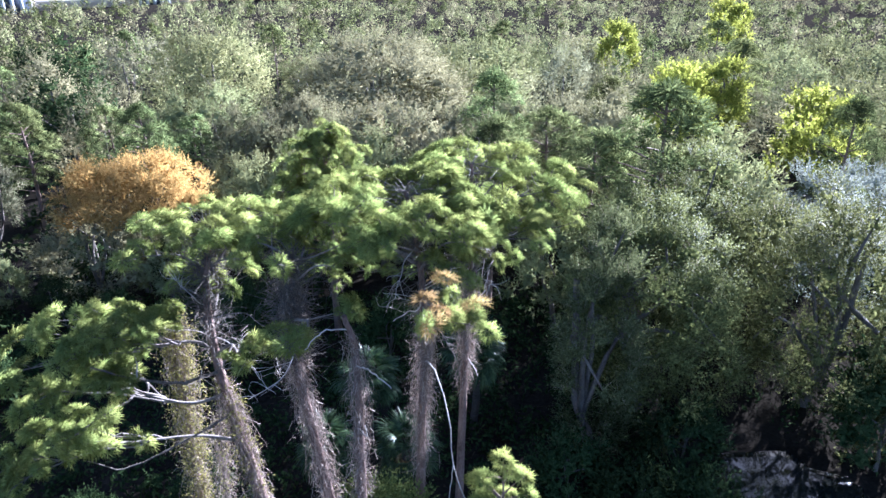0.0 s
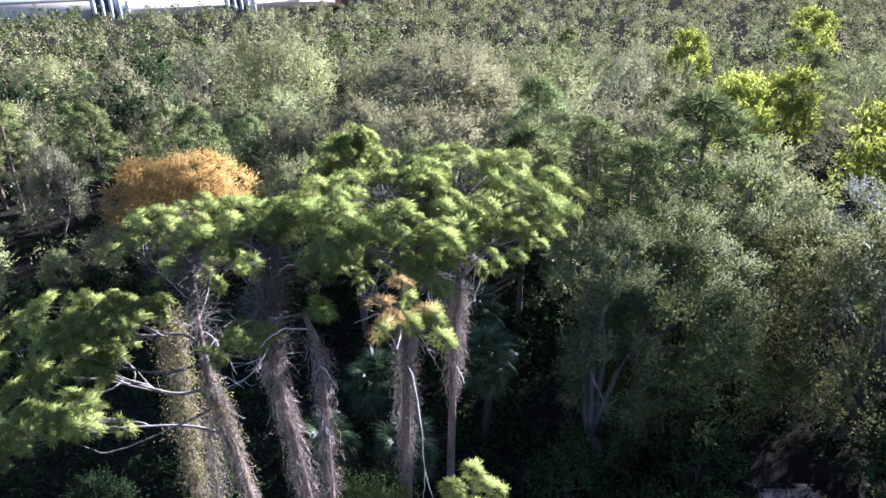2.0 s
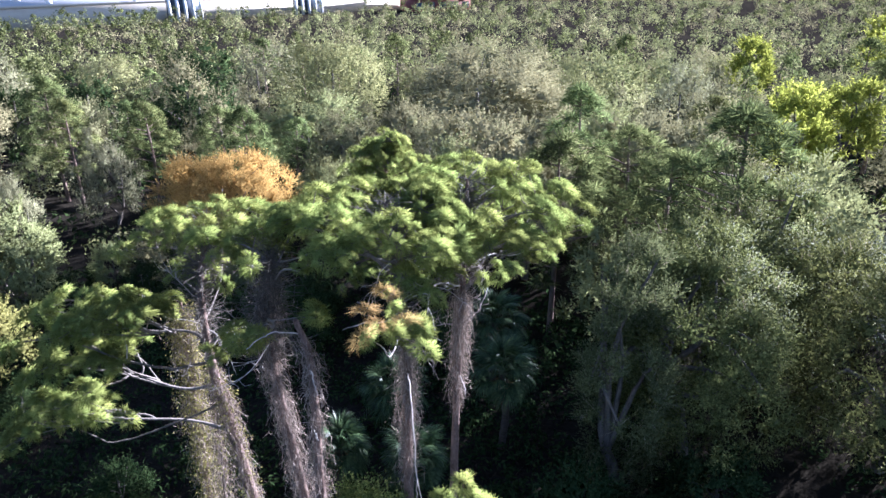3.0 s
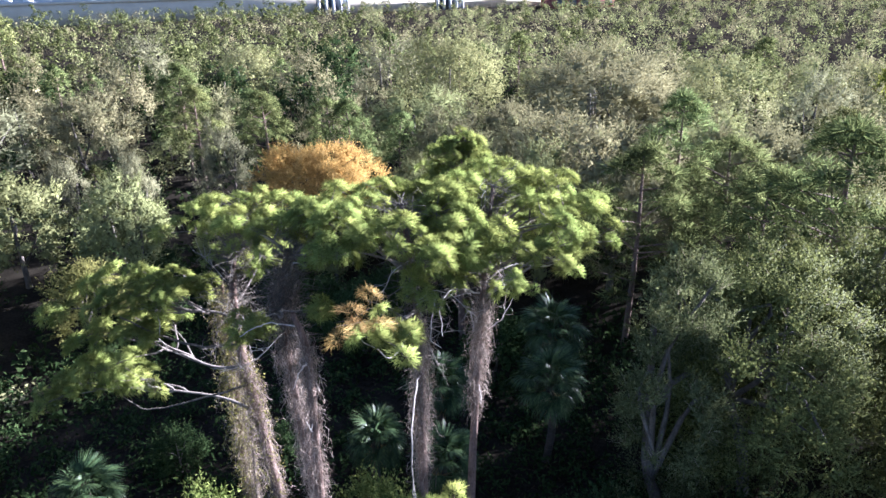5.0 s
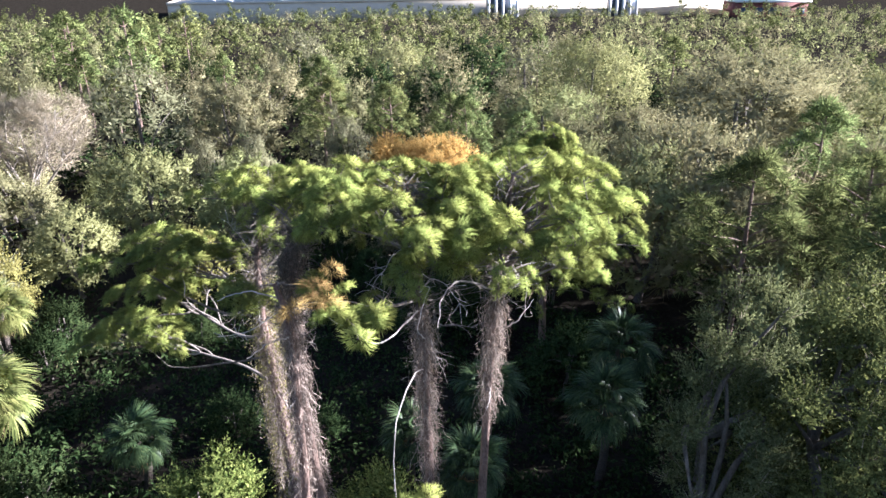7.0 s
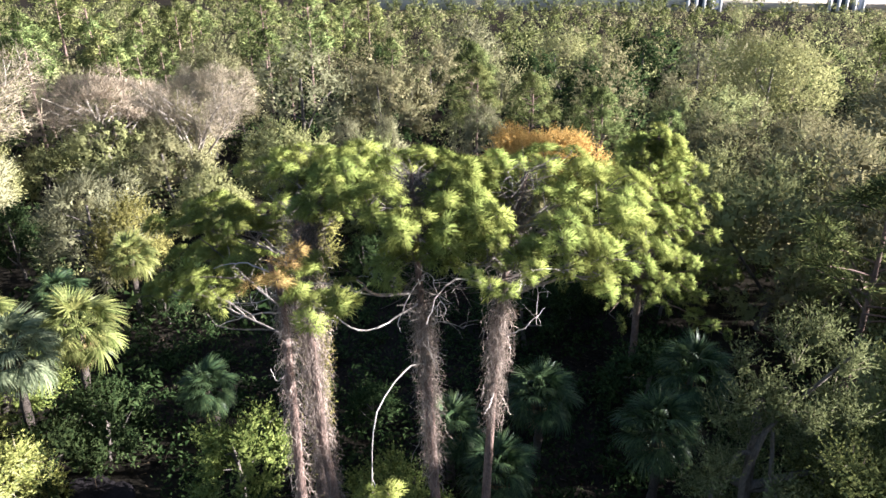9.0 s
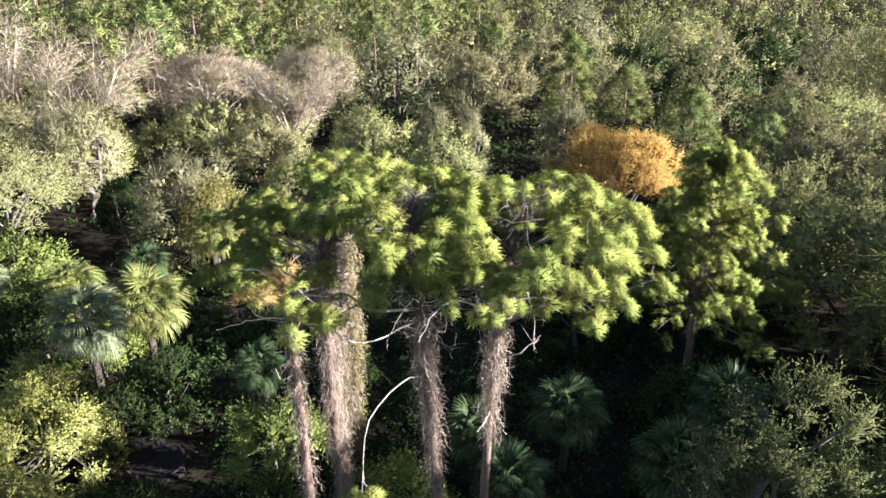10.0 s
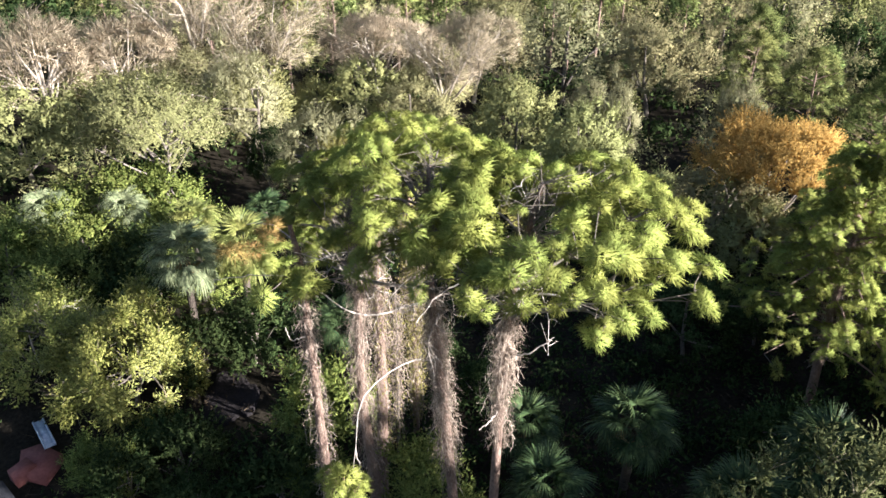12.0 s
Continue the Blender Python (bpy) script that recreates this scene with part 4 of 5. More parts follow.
o = leafy_tree("leafy_shrub", "bright green shrub at the foot of the pines", "shrub", 108, 5.2, 1.5, M_FRESH, 30, 7000, 0.11, 0.55, 0.02, 5, wild=1.0, rise=0.6, puff=0.8)
place_new(o, -2.4, 17.0)
o = leafy_tree("leafy_shrub", "dark green shrub in the shade of the pines", "shrub", 109, 3.6, 1.8, M_GREEN, 24, 3400, 0.15, 0.55, 0.0, 4, wild=0.6)
place_new(o, -4.2, 12.4)
# low dark shrubs: x, y, size
for k, (x, y, s) in enumerate([(-6.8, 8.8, 0.85), (-6.2, 6.8, 0.75), (-7.9, 7.9, 0.7), (6.5, 19.0, 0.9), (9.0, 18.4, 0.9), (4.6, 20.6, 0.9), (1.6, 15.6, 0.6), (-9.4, 20.5, 0.6), (5.6, 16.5, 0.7),
                               (-4.8, 9.4, 0.6), (-21.0, 5.6, 1.2), (-17.0, 40.6, 1.0), (-22.5, 39.0, 1.0), (-19.5, 3.0, 1.1), (-17.5, 5.0, 1.0), (-15.2, 11.8, 0.6), (-14.2, 10.8, 0.95), (-13.0, 8.7, 0.95), (-24.2, 16.4, 0.75), (-26.4, 18.2, 0.8), (-13.0, 19.0, 0.6), (-11.0, 34.5, 0.9), (-3.0, 30.5, 1.0), (17.6, 22.4, 1.3), (19.6, 24.6, 1.3), (9.4, 22.4, 0.9)]):
    copy_thing(o, Matrix.LocRotScale(Vector((x, y, 0)), Euler((0, 0, k * 1.7)), Vector((s,) * 3)))
o = leafy_tree("live_oak", "sunlit live oak with pale spreading limbs", "oak tree", 110, 9.6, 5.4, M_LIVE, 90, 30000, 0.14, 0.45, 0.40, 16, M_LIMB, fuzz=900, wild=1.0, puff=0.48, skirt=0.2, inner=20, hearts=6)
place_new(o, -32.3, 4.2)
o = leafy_tree("orange_maple", "round maple in orange autumn leaf", "tree", 111, 8.6, 3.95, M_ORANGE, 96, 26000, 0.12, 0.45, 0.53, 7, fuzz=3500, wild=0.8, puff=0.55, rise=0.6, skirt=0.45, brush=M_ORANGE)
place_new(o, -18.6, 39.3)
o = leafy_tree("round_tree", "large round-topped brownish green tree", "tree", 112, 11.2, 6.4, M_OLIVE, 90, 20000, 0.2, 0.5, 0.05, 4, skirt=0.6, twig=0.7)
place_new(o, -26.2, 80.0)
YELLOW = leafy_tree("yellow_tree", "bright yellow-green leafing tree", "tree", 113, 9.6, 2.7, M_YELLOW, 44, 7000, 0.2, 0.55, 0.1, 4, wild=0.5, puff=0.8)
place_new(YELLOW, 20.4, 60.2, 0.0, 1.2)
for k, (x, y, s) in enumerate([(28.4, 50.8, 0.95), (24.2, 96.5, 1.0), (26.3, 66.2, 0.95), (47.4, 118.0, 1.1)]):
    copy_thing(YELLOW, Matrix.LocRotScale(Vector((x, y, 0)), Euler((0, 0, k * 2.1 + 1)), Vector((s,) * 3)))
o = leafy_tree("yellow_shrub", "yellow-leaved shrub between palms", "shrub", 114, 5.4, 2.0, M_VINE_LEAF, 30, 7000, 0.13, 0.55, 0.02, 3)
place_new(o, -24.4, 25.0)
copy_thing(o, Matrix.LocRotScale(Vector((-28.6, 15.9, 0)), Euler((0, 0, 1.0)), Vector((1.0, 1.0, 1.22))))

# kinds that repeat through the wood
KINDS = {
    "olive": [leafy_tree("woodland_tree", "olive-green woodland tree with a rounded crown", "tree", 201 + k, 7.6, 3.2, M_OLIVE, 46 + 6 * k, 5200, 0.155, 0.5, 0.1, 2, fuzz=900, brush=M_OLIVE, wild=0.5, skirt=0.5, puff=0.72, inner=44, rise=0.5) for k in range(3)],
    "brown": [leafy_tree("brushy_tree", "brownish half-bare woodland tree with brushy twigs", "tree", 211 + k, 7.2, 3.1, M_BROWN, 46, 4400, 0.145, 0.45, 0.1, 3, fuzz=1900, brush=M_BROWN, wild=0.6, skirt=0.5, puff=0.72, inner=44, rise=0.8, twig=0.7) for k in range(3)],
    "green": [leafy_tree("evergreen_tree", "dark evergreen woodland tree", "tree", 221 + k, 7.2, 2.9, M_GREEN, 40, 6400, 0.15, 0.55, 0.1, 2, wild=0.5, skirt=0.5, puff=0.75, inner=44) for k in range(2)],
    "grey": [leafy_tree("half_bare_tree", "half-bare grey woodland tree with upright twigs", "tree", 231 + k, 7.4, 3.0, M_ASHEN, 46, 2600, 0.13, 0.4, 0.1, 6, fuzz=4200, brush=M_ASHEN, wild=0.8, skirt=0.5, puff=0.7, inner=24, rise=1.2, twig=0.8, hearts=6) for k in range(2)],
    "white": [bare_tree("bare_tree", "leafless tree with pale spreading limbs and pinkish twigs", 234 + k, 7.8, 3.8, 7000, 300, M_PALE, width=0.024) for k in range(2)],
    "fluff": [leafy_tree("bare_tree", "leafless beige tree with a haze of fine twigs", "tree", 236 + k, 8.6, 4.4, M_GREY, 80, 1200, 0.12, 0.4, 0.25, 18, M_PALE, fuzz=15000, wild=0.9, puff=0.75, inner=2, brush=M_GREY, hearts=0) for k in range(2)],
    "pine": [far_pine("woodland_pine", "green pine standing above the woodland", 241 + k, 10.6, 2.2, 70, 150, 0.34, 0.5, 0.024) for k in range(3)],
}
MID = {
    "olive": [leafy_tree("woodland_tree", "olive-green woodland tree with a rounded crown", "tree", 301 + k, 7.6, 3.3, M_OLIVE, 30, 2900, 0.165, 0.48, 0.1, 1, fuzz=300, brush=M_OLIVE, wild=0.5, inner=30, skirt=0.5, rise=0.5, twig=0.7) for k in range(3)],
    "brown": [leafy_tree("brushy_tree", "brownish half-bare woodland tree with brushy twigs", "tree", 311 + k, 7.2, 3.2, M_BROWN, 30, 2400, 0.16, 0.45, 0.1, 1, fuzz=700, brush=M_BROWN, wild=0.6, inner=30, skirt=0.5, rise=0.8, twig=0.8) for k in range(3)],
    "green": [leafy_tree("evergreen_tree", "dark evergreen woodland tree", "tree", 321 + k, 7.2, 3.0, M_GREEN, 24, 2000, 0.21, 0.55, 0.1, 1, wild=0.5, inner=30) for k in range(2)],
    "grey": [leafy_tree("half_bare_tree", "half-bare grey woodland tree with upright twigs", "tree", 331 + k, 7.4, 3.1, M_ASHEN, 30, 1300, 0.2, 0.4, 0.1, 2, fuzz=1000, brush=M_ASHEN, wild=0.8, skirt=0.5, inner=20, rise=1.2, twig=0.9, hearts=8) for k in range(2)],
    "pine": [far_pine("woodland_pine", "green pine standing above the woodland", 341 + k, 11.0, 2.1, 34, 56, 0.38, 0.5, 0.05, grow=1.35) for k in range(3)],
    "tall": [far_pine("tall_woodland_pine", "tall thin pine with a bare pale trunk and high crown", 351 + k, 13.0, 2.3, 34, 60, 0.42, 0.3, 0.05, grow=1.45) for k in range(3)],
}
used = set()
taken = []


def plant(kinds, kind, x, y, size, rng, tall=1.0):
    """Put one more tree of a kind at a place: the first of each is moved there, the others are copies."""
    pool = kinds[kind]
    ob = pool[int(rng.integers(0, len(pool)))]
    m = Matrix.LocRotScale(Vector((x, y, 0)), Euler((0, 0, rng.random() * 6.28)), Vector((size, size, size * tall)))
    taken.append((x, y, (2.4 if kind in ("pine", "tall") else 3.7) * size))
    if ob.name in used:
        return copy_thing(ob, m)
    used.add(ob.name)
    ob.matrix_basis = m
    return ob


rng_p = np.random.default_rng(77)
taken += [(-32.3, 4.2, 5.4), (-18.6, 39.3, 4.4), (-26.2, 80.0, 6.2), (20.4, 60.2, 3.2), (28.4, 50.8, 3.2), (24.2, 96.5, 3.2), (26.3, 66.2, 3.2),
          (-24.4, 25.0, 2.6), (-28.6, 15.9, 2.2), (21.2, 34.4, 4.0), (6.0, 23.4, 2.6), (16.2, 27.4, 5.2), (8.4, 26.4, 5.4), (10.6, 31.5, 4.6), (-5.9, 33.6, 4.6)]
# trees that stand out: kind, x, y, height, breadth
LANDMARKS = [("pine", -30.9, 50.4, 9.6, 1.15), ("pine", -41.4, 52.4, 10.8, 1.0), ("pine", -38.2, 50.4, 9.2, 1.1), ("pine", -20.8, 47.4, 10.0, 0.9), ("pine", -19.4, 53.8, 8.8, 0.9),
             ("pine", 3.5, 47.3, 11.8, 1.0), ("pine", 6.5, 43.2, 11.8, 1.0), ("pine", 2.6, 36.6, 11.0, 1.1), ("pine", 11.4, 35.4, 13.0, 1.25), ("pine", 8.6, 38.2, 11.6, 1.1),
             ("pine", 13.4, 55.5, 10.8, 1.2), ("pine", 30.0, 70.3, 10.8, 1.3),
             ("grey", -31.2, 44.9, 8.3, 0.7), ("olive", -29.6, 32.6, 7.6, 1.0), ("olive", -27.4, 31.0, 6.4, 1.0), ("grey", -31.2, 35.6, 7.6, 0.7), ("olive", -35.0, 29.2, 7.7, 1.1), ("brown", -12.0, 58.0, 9.0, 1.2), ("brown", -15.0, 54.0, 8.4, 1.1), ("brown", -8.6, 54.0, 8.6, 1.1),
             ("brown", -5.6, 70.0, 9.8, 1.5), ("brown", -7.4, 80.0, 9.4, 1.3), ("olive", -20.7, 61.2, 8.6, 1.3), ("olive", -14.6, 48.2, 8.0, 1.0), ("olive", -12.6, 42.6, 7.2, 0.9),
             ("grey", -30.6, 14.6, 7.8, 1.1), ("olive", -46.7, 19.2, 7.4, 1.1), ("white", -46.4, 26.0, 8.4, 1.3), ("olive", -42.5, 31.0, 6.8, 1.0), ("grey", -41.6, 9.0, 8.8, 1.25), ("olive", -46.0, 9.6, 7.6, 1.1), ("olive", -32.3, 22.2, 6.2, 1.1),
             ("white", -52.3, 10.4, 10.6, 1.2), ("fluff", -55.4, 21.2, 9.9, 1.1), ("fluff", -54.0, -2.0, 9.8, 1.1), ("fluff", -50.4, -8.0, 9.4, 1.0), ("fluff", -56.0, 31.0, 8.2, 0.9), ("white", -56.5, 4.0, 9.6, 1.0), ("brown", -47.0, 46.0, 8.0, 1.0),
             ("olive", -37.5, -5.5, 8.6, 1.1), ("olive", -43.0, 1.0, 8.0, 1.0), ("green", -35.5, 11.0, 5.4, 0.8), ("brown", 10.0, 50.0, 9.0, 1.2), ("olive", 16.0, 44.0, 9.5, 1.2), ("olive", 5.6, 56.0, 9.0, 1.2),
             ("olive", 15.2, 36.5, 10.4, 1.0), ("olive", 6.2, 34.4, 9.0, 0.9), ("brown", 0.6, 43.0, 8.6, 1.0), ("brown", -2.6, 47.6, 8.6, 1.1), ("olive", -16.4, 37.4, 5.4, 1.1), ("brown", -20.4, 37.8, 5.2, 1.1), ("brown", -43.0, 22.8, 5.6, 1.2), ("olive", -49.4, 14.8, 6.4, 1.1), ("brown", -49.6, 5.0, 6.8, 1.1), ("olive", -47.6, -3.4, 6.6, 1.1), ("brown", -50.4, 26.0, 6.2, 1.1),
             ("olive", -4.0, 42.0, 9.4, 1.0), ("olive", -8.6, 43.6, 8.6, 1.0),
             ("green", -10.4, 30.4, 4.6, 1.3), ("green", -14.0, 31.6, 4.8, 1.3), ("green", -17.6, 33.0, 4.6, 1.2), ("green", -21.0, 34.0, 5.0, 1.2), ("green", -8.0, 38.6, 6.0, 1.2), ("green", -26.0, 32.0, 5.0, 1.1), ("green", -22.0, 28.0, 4.6, 1.2), ("green", -20.4, 22.4, 3.6, 1.2)]
fronts = []
for kind, x, y, h, broad in LANDMARKS:
    size = h / {"pine": 10.6, "grey": 7.4, "white": 7.8, "fluff": 8.6, "olive": 7.6}.get(kind, 7.2)
    plant(KINDS, kind, x, y, size * broad, rng_p, 1 / broad)
    far = math.hypot(x - 7, y - 6)
    reach = 6.0 if kind == "pine" else 4.5
    fronts.append((x + reach * (7 - x) / far, y + reach * (6 - y) / far, 3.2 if kind == "pine" else 2.4))
for k in range(120):
    x, y = rng_p.uniform(-112, -64), rng_p.uniform(2, 84)
    if y > -1.1 * (x + 40) + 20 or any((x - a) ** 2 + (y - b) ** 2 < 16 for a, b, r in taken):
        continue
    size = rng_p.uniform(0.8, 1.25)
    plant(MID, ("tall", "tall", "tall", "pine", "brown")[int(rng_p.integers(0, 5))], x, y, size, rng_p)

# the rest of the wood, sown at random round them
HOLES = [(-29.0, 9.6, 4.2), (-35.0, 41.5, 4.0), (-39.5, 22.0, 3.2), (-25.5, 42.8, 3.2), (-12.0, 32.0, 6.0), (-10.6, 44.0, 3.0)]


def clear(x, y, gap):
    if any((x - a) ** 2 + (y - b) ** 2 < (r + 0.6 * gap) ** 2 for a, b, r in HOLES):
        return False
    if gap > 2.5 and any((x - a) ** 2 + (y - b) ** 2 < (0.8 * (gap + r)) ** 2 for a, b, r in fronts):
        return False
    if ((x + 5.5) / 15.0) ** 2 + ((y - 18.5) / 11.5) ** 2 < 1:
        return False
    if x > -18 and y < 19 or x > -22 and 8 < y < 20 or x > -6 and y < 33 or x > -27 and y < 14:
        return False
    if abs(x - 13) < 8 and y < 32:
        return False
    if (x + 14) ** 2 / 60 + (y - 33) ** 2 / 30 < 1 or (x + 23) ** 2 + (y - 8) ** 2 < 22:
        return False
    if (x + 21) ** 2 / 36 + (y - 16.5) ** 2 / 25 < 1:
        return False
    if (x + 17) ** 2 / 90 + (y - 26) ** 2 / 64 < 1:
        return False
    if (x + 9) ** 2 / 90 + (y - 36) ** 2 / 20 < 1:
        return False
    return all((x - a) ** 2 + (y - b) ** 2 > (0.97 * (gap + r)) ** 2 for a, b, r in taken)


def sow(tries, small, large):
    """Sow trees of sizes between two bounds wherever there is room."""
    for k in range(tries):
        r = 24 + 76 * rng_p.random() ** 0.6
        az = radians(rng_p.uniform(-41, 118))
        x, y = 5 - math.sin(az) * r, 6 + math.cos(az) * r
        near = r < 58
        size = rng_p.uniform(small, large)
        if not clear(x, y, 3.7 * size):
            continue
        w = np.array([0.36, 0.42, 0.07, 0.07, 0.08])
        if x < -38 and y < 55:
            w = np.array([0.2, 0.40, 0.07, 0.25, 0.08])
        if r > 84 and x < -20:
            w = np.array([0.2, 0.12, 0.12, 0.04, 0.52])
        if x > 4:
            w = np.array([0.46, 0.37, 0.03, 0.02, 0.12])
        kind = ("olive", "brown", "green", "grey", "pine")[int(rng_p.choice(5, p=w / w.sum()))]
        plant(KINDS if near else MID, kind, x, y, min(size, 1.15) if kind == "pine" else size, rng_p, rng_p.uniform(0.8, 1.0) if size > 1.15 else rng_p.uniform(0.9, 1.15))


sow(700, 1.15, 1.4)
sow(5000, 0.8, 1.1)
sow(2200, 0.45, 0.75)


for pool in list(KINDS.values()) + list(MID.values()):
    for ob in pool:
        if ob.name not in used:
            for child in list(ob.children_recursive):
                bpy.data.objects.remove(child)
            bpy.data.objects.remove(ob)


# ---------------------------------------------------------------- far woods
def far_woods(name, label, material, count, seed, pines):
    rng = np.random.default_rng(seed)
    P, N, D = [], [], []
    for k in range(count):
        az = radians(rng.uniform(-42, 118))
        r = 97 + (250 if az > 0.1 else 300) * rng.random() ** 1.1
        if pines and rng.random() < 0.5:
            az = radians(rng.uniform(30, 118))
        x, y = 5 - math.sin(az) * r, 6 + math.cos(az) * r
        if (x * -0.73 + y * 0.68) > 232:
            continue
        h, w = (rng.uniform(6.0, 9.5), rng.uniform(1.4, 2.1)) if pines else (rng.uniform(4, 7), rng.uniform(1.9, 3.2))
        mid = np.array([x, y, h * (0.7 if pines else 0.5)])
        size = np.array([w, w, h * (0.3 if pines else 0.45)])
        d = ball(rng, 6, 0.4)
        c = mid + d * size * rng.uniform(0.5, 0.95, (6, 1))
        near = rng.uniform(0.3, 0.52, 6) * w
        n = 130
        d = ball(rng, n, 0.4)
        q = rng.integers(0, 6, n)
        P.append(c[q] + d * near[q][:, None] * rng.uniform(0.4, 1.1, (n, 1)))
        N.append(d + rng.normal(size=(n, 3)) * 0.7 + np.array([0, 0, 0.3]))
        D.append(d + unit(c[q] - mid))
    data = leaves(rng, np.concatenate(P), np.concatenate(N), 0.4, 0.26, True, np.concatenate(D))
    ob = new(name, foliage(name, data, material))
    return tagged(ob, label, "woods", kind="stuff")


far_woods("far_woods", "distant olive-green woodland canopy", M_OLIVE, 1800, 401, False)
far_woods("far_brown_woods", "distant brownish half-bare woodland canopy", M_BROWN, 1100, 402, False)
far_woods("far_pine_woods", "distant stand of green pines", M_NEEDLE_FAR, 1200, 403, True)


def undergrowth():
    rng = np.random.default_rng(411)
    P, N = [], []
    for k in range(2600):
        r = 8 + 50 * rng.random() ** 0.7
        az = radians(rng.uniform(-45, 120))
        x, y = 6 - math.sin(az) * r, 5 + math.cos(az) * r
        if k > 700:
            x, y = rng.uniform(-26, 9), rng.uniform(10, 38)
        if ((x + 11.8) / 3.2) ** 2 + ((y - 9.8) / 2.2) ** 2 < 1:
            continue
        if ((x - 13) / 3.8) ** 2 + ((y - 21.4) / 2.4) ** 2 < 1:
            continue
        n = 22
        d = ball(rng, n, 0.8)
        s = rng.uniform(0.4, 1.1)
        P.append(d * s * rng.uniform(0.4, 1, (n, 1)) * np.array([1, 1, 0.8]) + np.array([x, y, 0.25]))
        N.append(d + rng.normal(size=(n, 3)) * 0.6)
    tagged(new("undergrowth", foliage("undergrowth", leaves(rng, np.concatenate(P), np.concatenate(N), 0.3, 0.11), M_UNDER)), "low green undergrowth on the forest floor, coloured darker for shade", "undergrowth", kind="stuff")


undergrowth()


def litter():
    """Fallen leaves and twigs on the floor round the pines."""
    rng = np.random.default_rng(415)
    n = 4000
    p = np.stack([rng.uniform(-24, 8, n), rng.uniform(2, 34, n), np.zeros(n)], 1)
    p[:, 2] = 0.12 * np.sin(p[:, 0] * 0.31 + 1.3) * np.cos(p[:, 1] * 0.27) + 0.08 * np.sin(p[:, 0] * 0.83 + p[:, 1] * 0.61) + 0.05
    p[np.hypot((p[:, 0] + 11.8) / 2.5, (p[:, 1] - 9.8) / 1.6) < 1, 2] = 0.29
    data = joined([leaves(rng, p, ball(rng, n, 2.0), 0.16, 0.09, True), blades(rng, p[:2500] + 0.02, rng.normal(size=(2500, 3)) * np.array([1, 1, 0.12]), rng.uniform(0.3, 1.1, 2500), 0.025)])
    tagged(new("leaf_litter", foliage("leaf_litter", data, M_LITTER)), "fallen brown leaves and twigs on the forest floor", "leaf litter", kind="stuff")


litter()


def grey_curtain():
    """Dry vines that hang in a curtain between the leaning pine and the vine-covered trunk."""
    rng = np.random.default_rng(34)
    base = np.array([-7.1, 16.6, 0])
    root = thing("hanging_vines", base, "curtain of dry grey vines hanging beside the pine", "vine")
    line = curve_through([(0, 0, -0.3), (0.1, 0.1, 4), (0.35, 0.1, 8.0)], 18)
    radii = np.linspace(0.05, 0.03, 18)
    part("stem", mesh_of("stem", *tube(line, radii, 7), M_OAKBARK, True), root)
    wrapped_vines(root, line, radii, rng, 1.0, 7.6, 500, 0.28, 500)


grey_curtain()


def thicket(name, label, material, count, seed, leaf):
    """Low brush that closes the wood between the trees."""
    rng = np.random.default_rng(seed)
    P, N, D = [], [], []
    for k in range(count):
        r = 26 + 92 * rng.random() ** 0.6
        az = radians(rng.uniform(-42, 118))
        x, y = 5 - math.sin(az) * r, 6 + math.cos(az) * r
        if ((x + 5.5) / 14.0) ** 2 + ((y - 20) / 12) ** 2 < 1 or (x + 14) ** 2 / 60 + (y - 33) ** 2 / 30 < 1 or (x + 9) ** 2 / 90 + (y - 36) ** 2 / 20 < 1 or (x > -18 and y < 19):
            continue
        n = int(10 / leaf ** 2)
        d = ball(rng, n, 0.5)
        w, h = rng.uniform(1.4, 2.4), rng.uniform(0.8, 2.0)
        P.append(d * rng.uniform(0.55, 1.1, (n, 1)) * np.array([w, w, h * 0.55]) + np.array([x, y, h * 0.5]))
        N.append(d + rng.normal(size=(n, 3)) * 0.4 + np.array([0, 0, 0.3]))
        D.append(d)
    tagged(new(name, foliage(name, leaves(rng, np.concatenate(P), np.concatenate(N), leaf, 0.64 * leaf, True, np.concatenate(D)), material)), label, "brush", kind="stuff")


thicket("thicket", "olive-green brush between the trees", M_OLIVE, 120, 421, 0.26)
thicket("brown_thicket", "brown half-bare brush between the trees", M_BROWN, 100, 422, 0.26)
thicket("green_thicket", "green brush between the trees, coloured darker for the shaded gaps", M_UNDER, 1500, 423, 0.48)


# ---------------------------------------------------------------- store building beyond the wood
def box(x0, x1, y0, y1, z0, z1):
    v = np.array([(x, y, z) for x in (x0, x1) for y in (y0, y1) for z in (z0, z1)], float)
    f = np.array([[0, 1, 3, 2], [4, 6, 7, 5], [0, 4, 5, 1], [2, 3, 7, 6], [0, 2, 6, 4], [1, 5, 7, 3]])
    return v, f


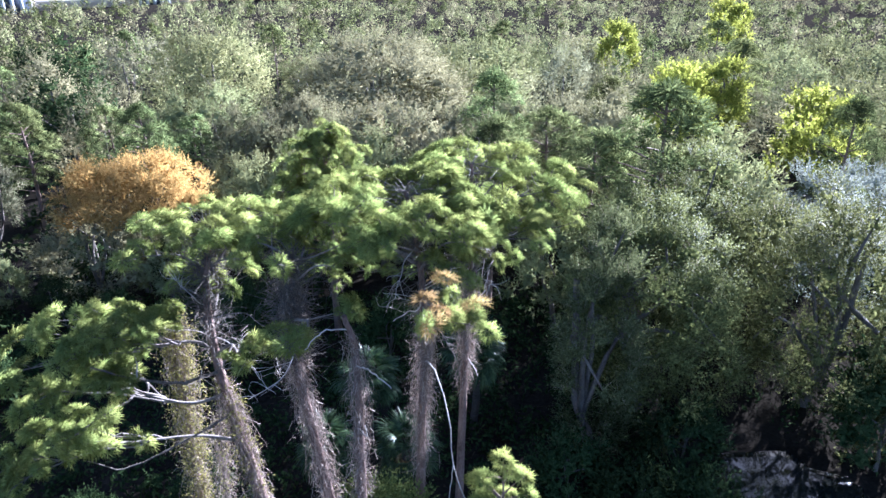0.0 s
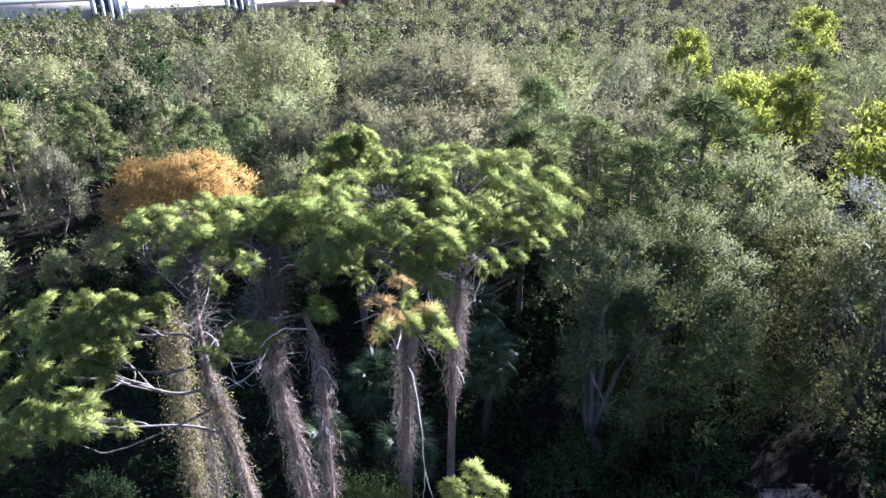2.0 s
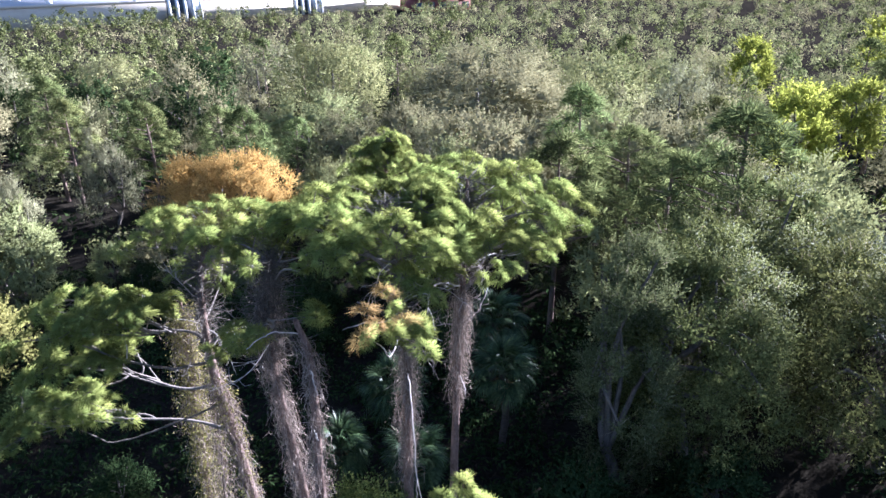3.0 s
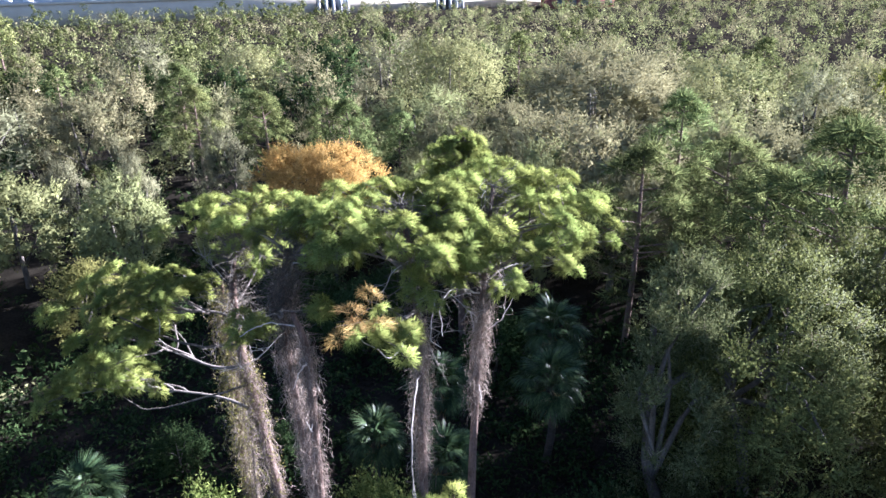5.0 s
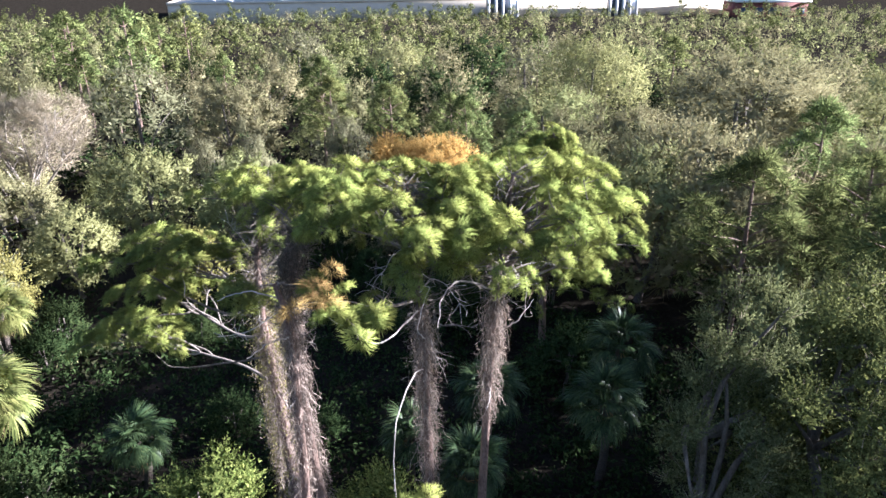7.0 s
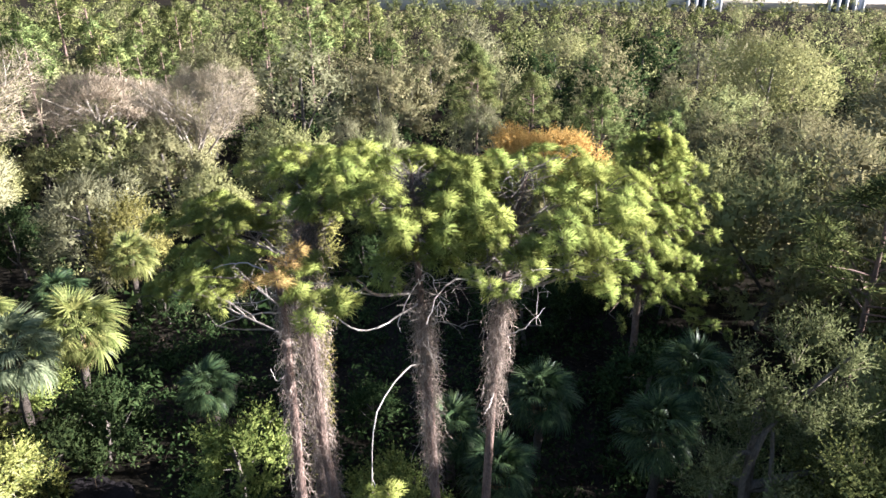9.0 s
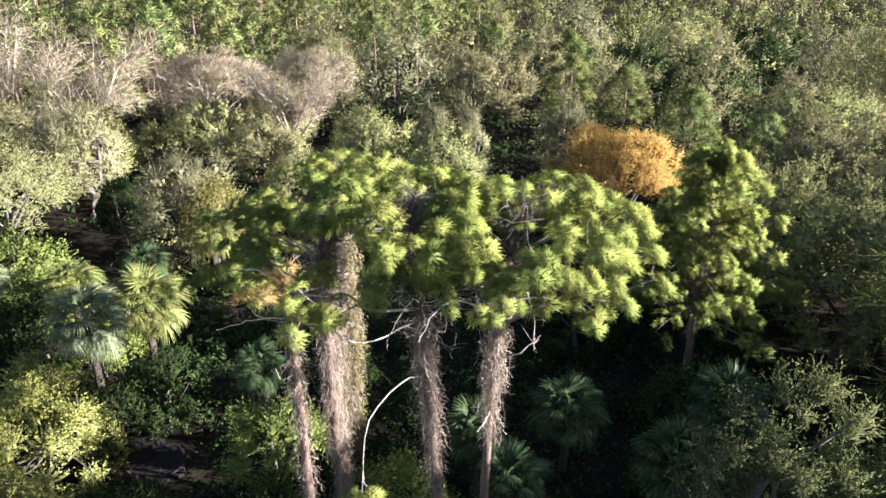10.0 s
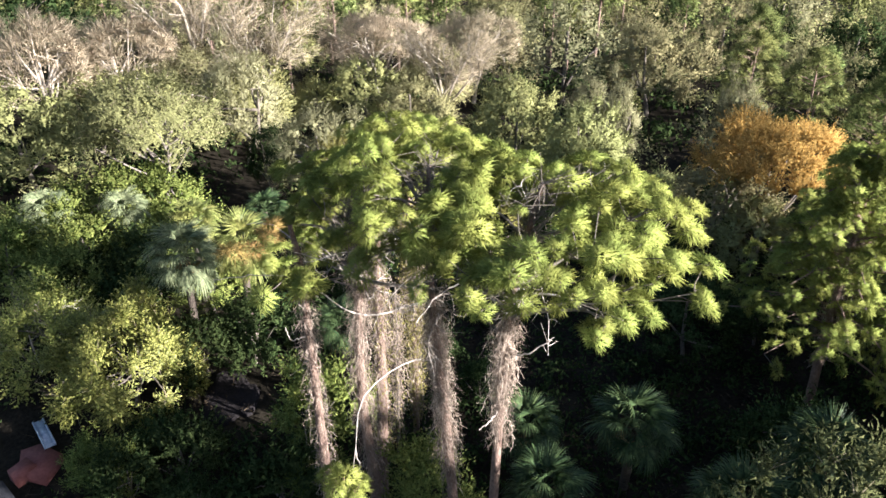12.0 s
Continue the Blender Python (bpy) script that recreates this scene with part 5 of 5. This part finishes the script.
def store():
    root = thing("store_building", (-215, 148, 0), "long low beige store building with a pale flat roof", "building", turn=math.atan2(0.75, 0.66))
    L = 215.0
    part("wall", mesh_of("wall", *box(0, L, 0, 70, 0, 6.4), M_WALL), root)
    part("parapet", mesh_of("parapet", *joined([box(-0.2, L + 0.2, -0.2, 0.25, 6.4, 7.2), box(-0.2, 0.25, 0.25, 70, 6.4, 7.2), box(L - 0.25, L + 0.2, 0.25, 70, 6.4, 7.2), box(0.25, L - 0.25, 69.7, 70.1, 6.4, 7.2)]), M_WALL), root)
    part("roof", mesh_of("roof", *box(0.25, L - 0.25, 0.25, 69.7, 6.4, 6.75), M_ROOF), root, "pale grey flat roof")
    rng = np.random.default_rng(9)
    for k in range(40):
        x, y = rng.uniform(5, L - 5), rng.uniform(6, 64)
        w, d, h = rng.uniform(1, 3), rng.uniform(1, 2.5), rng.uniform(0.6, 1.6)
        part("roof_unit", mesh_of("roof_unit", *box(x, x + w, y, y + d, 6.75, 6.75 + h), M_WHITE), root, "white rooftop air unit")
    for x in (112.0, 160.0):
        bay = part("entrance_bay", mesh_of("entrance_bay", *box(x, x + 12, -1.6, -0.2, 0, 8.4), M_DARKGLASS), root, "dark recessed entrance bay")
        for k in range(5):
            part("pilaster", mesh_of("pilaster", *box(x + k * 2.75, x + k * 2.75 + 1.0, -2.2, -1.6, 0, 8.4), M_WHITE), bay, "white pilaster")
        part("lintel", mesh_of("lintel", *box(x - 0.3, x + 12.3, -2.4, -0.2, 8.4, 9.2), M_WHITE), bay, "white lintel")


store()


def shop():
    root = thing("red_shop", (-66, 285, 0), "small brick-red shop with a white canopy", "building", turn=0.6)
    part("wall", mesh_of("wall", *box(0, 26, 0, 14, 0, 5.2), M_BRICKRED), root)
    part("roof", mesh_of("roof", *box(-0.5, 26.5, -1.5, 14.5, 5.2, 6.0), M_WHITE), root, "white flat roof")
    for k in range(5):
        part("window", mesh_of("window", *box(2 + k * 5, 5 + k * 5, -0.08, 0.06, 0.8, 3.4), M_DARKGLASS), root)


shop()


def slab(corners, z0, z1):
    """A flat piece with upright sides over a plan outline."""
    n = len(corners)
    v = np.array([(x, y, z) for z in (z0, z1) for x, y in corners], float)
    f = []
    for k in range(n):
        j = (k + 1) % n
        f += [[k, j, n + j], [k, n + j, n + k]]
    for k in range(1, n - 1):
        f += [[0, k + 1, k], [n, n + k, n + k + 1]]
    return v, f


def street_corner():
    """Brick-red paving corner, asphalt and a dumped blue-white sheet by the near shrubs."""
    tagged(new("asphalt", mesh_of("asphalt", *slab([(-8.3, 1.9), (-11.0, -6.5), (-3.5, -6.5), (-3.5, 3.4), (-7.4, 2.6)], -0.3, 0.27), M_ASPHALT_SHADED)), "asphalt at the edge of the wood, coloured darker for tree shade", "asphalt", kind="structure")
    tagged(new("paving", mesh_of("paving", *slab([(-9.84, 2.06), (-8.6, 2.35), (-8.0, 3.45), (-9.3, 3.75), (-10.1, 2.7)], -0.4, 0.31), M_BRICKRED)), "dull red brick paving", "pavement", kind="structure")
    tagged(new("paving", mesh_of("paving", *slab([(-8.70, 1.95), (-8.1, 2.45), (-8.8, 2.95), (-9.35, 2.42)], -0.4, 0.38), M_BRICKRED)), "raised corner of dull red brick paving", "pavement", kind="structure")
    root = thing("sheet_metal_panel", (-10.6, 2.7, 0.34), "weathered pale blue metal panel lying on the ground", "panel", turn=-1.05)
    part("panel", mesh_of("panel", *box(-0.22, 0.22, -0.95, 0.95, 0, 0.06), M_PALEBLUE), root)
    for x in (-0.22, 0.16):
        part("rail", mesh_of("rail", *box(x, x + 0.06, -0.95, 0.95, 0.06, 0.12), M_PALEBLUE), root)


street_corner()
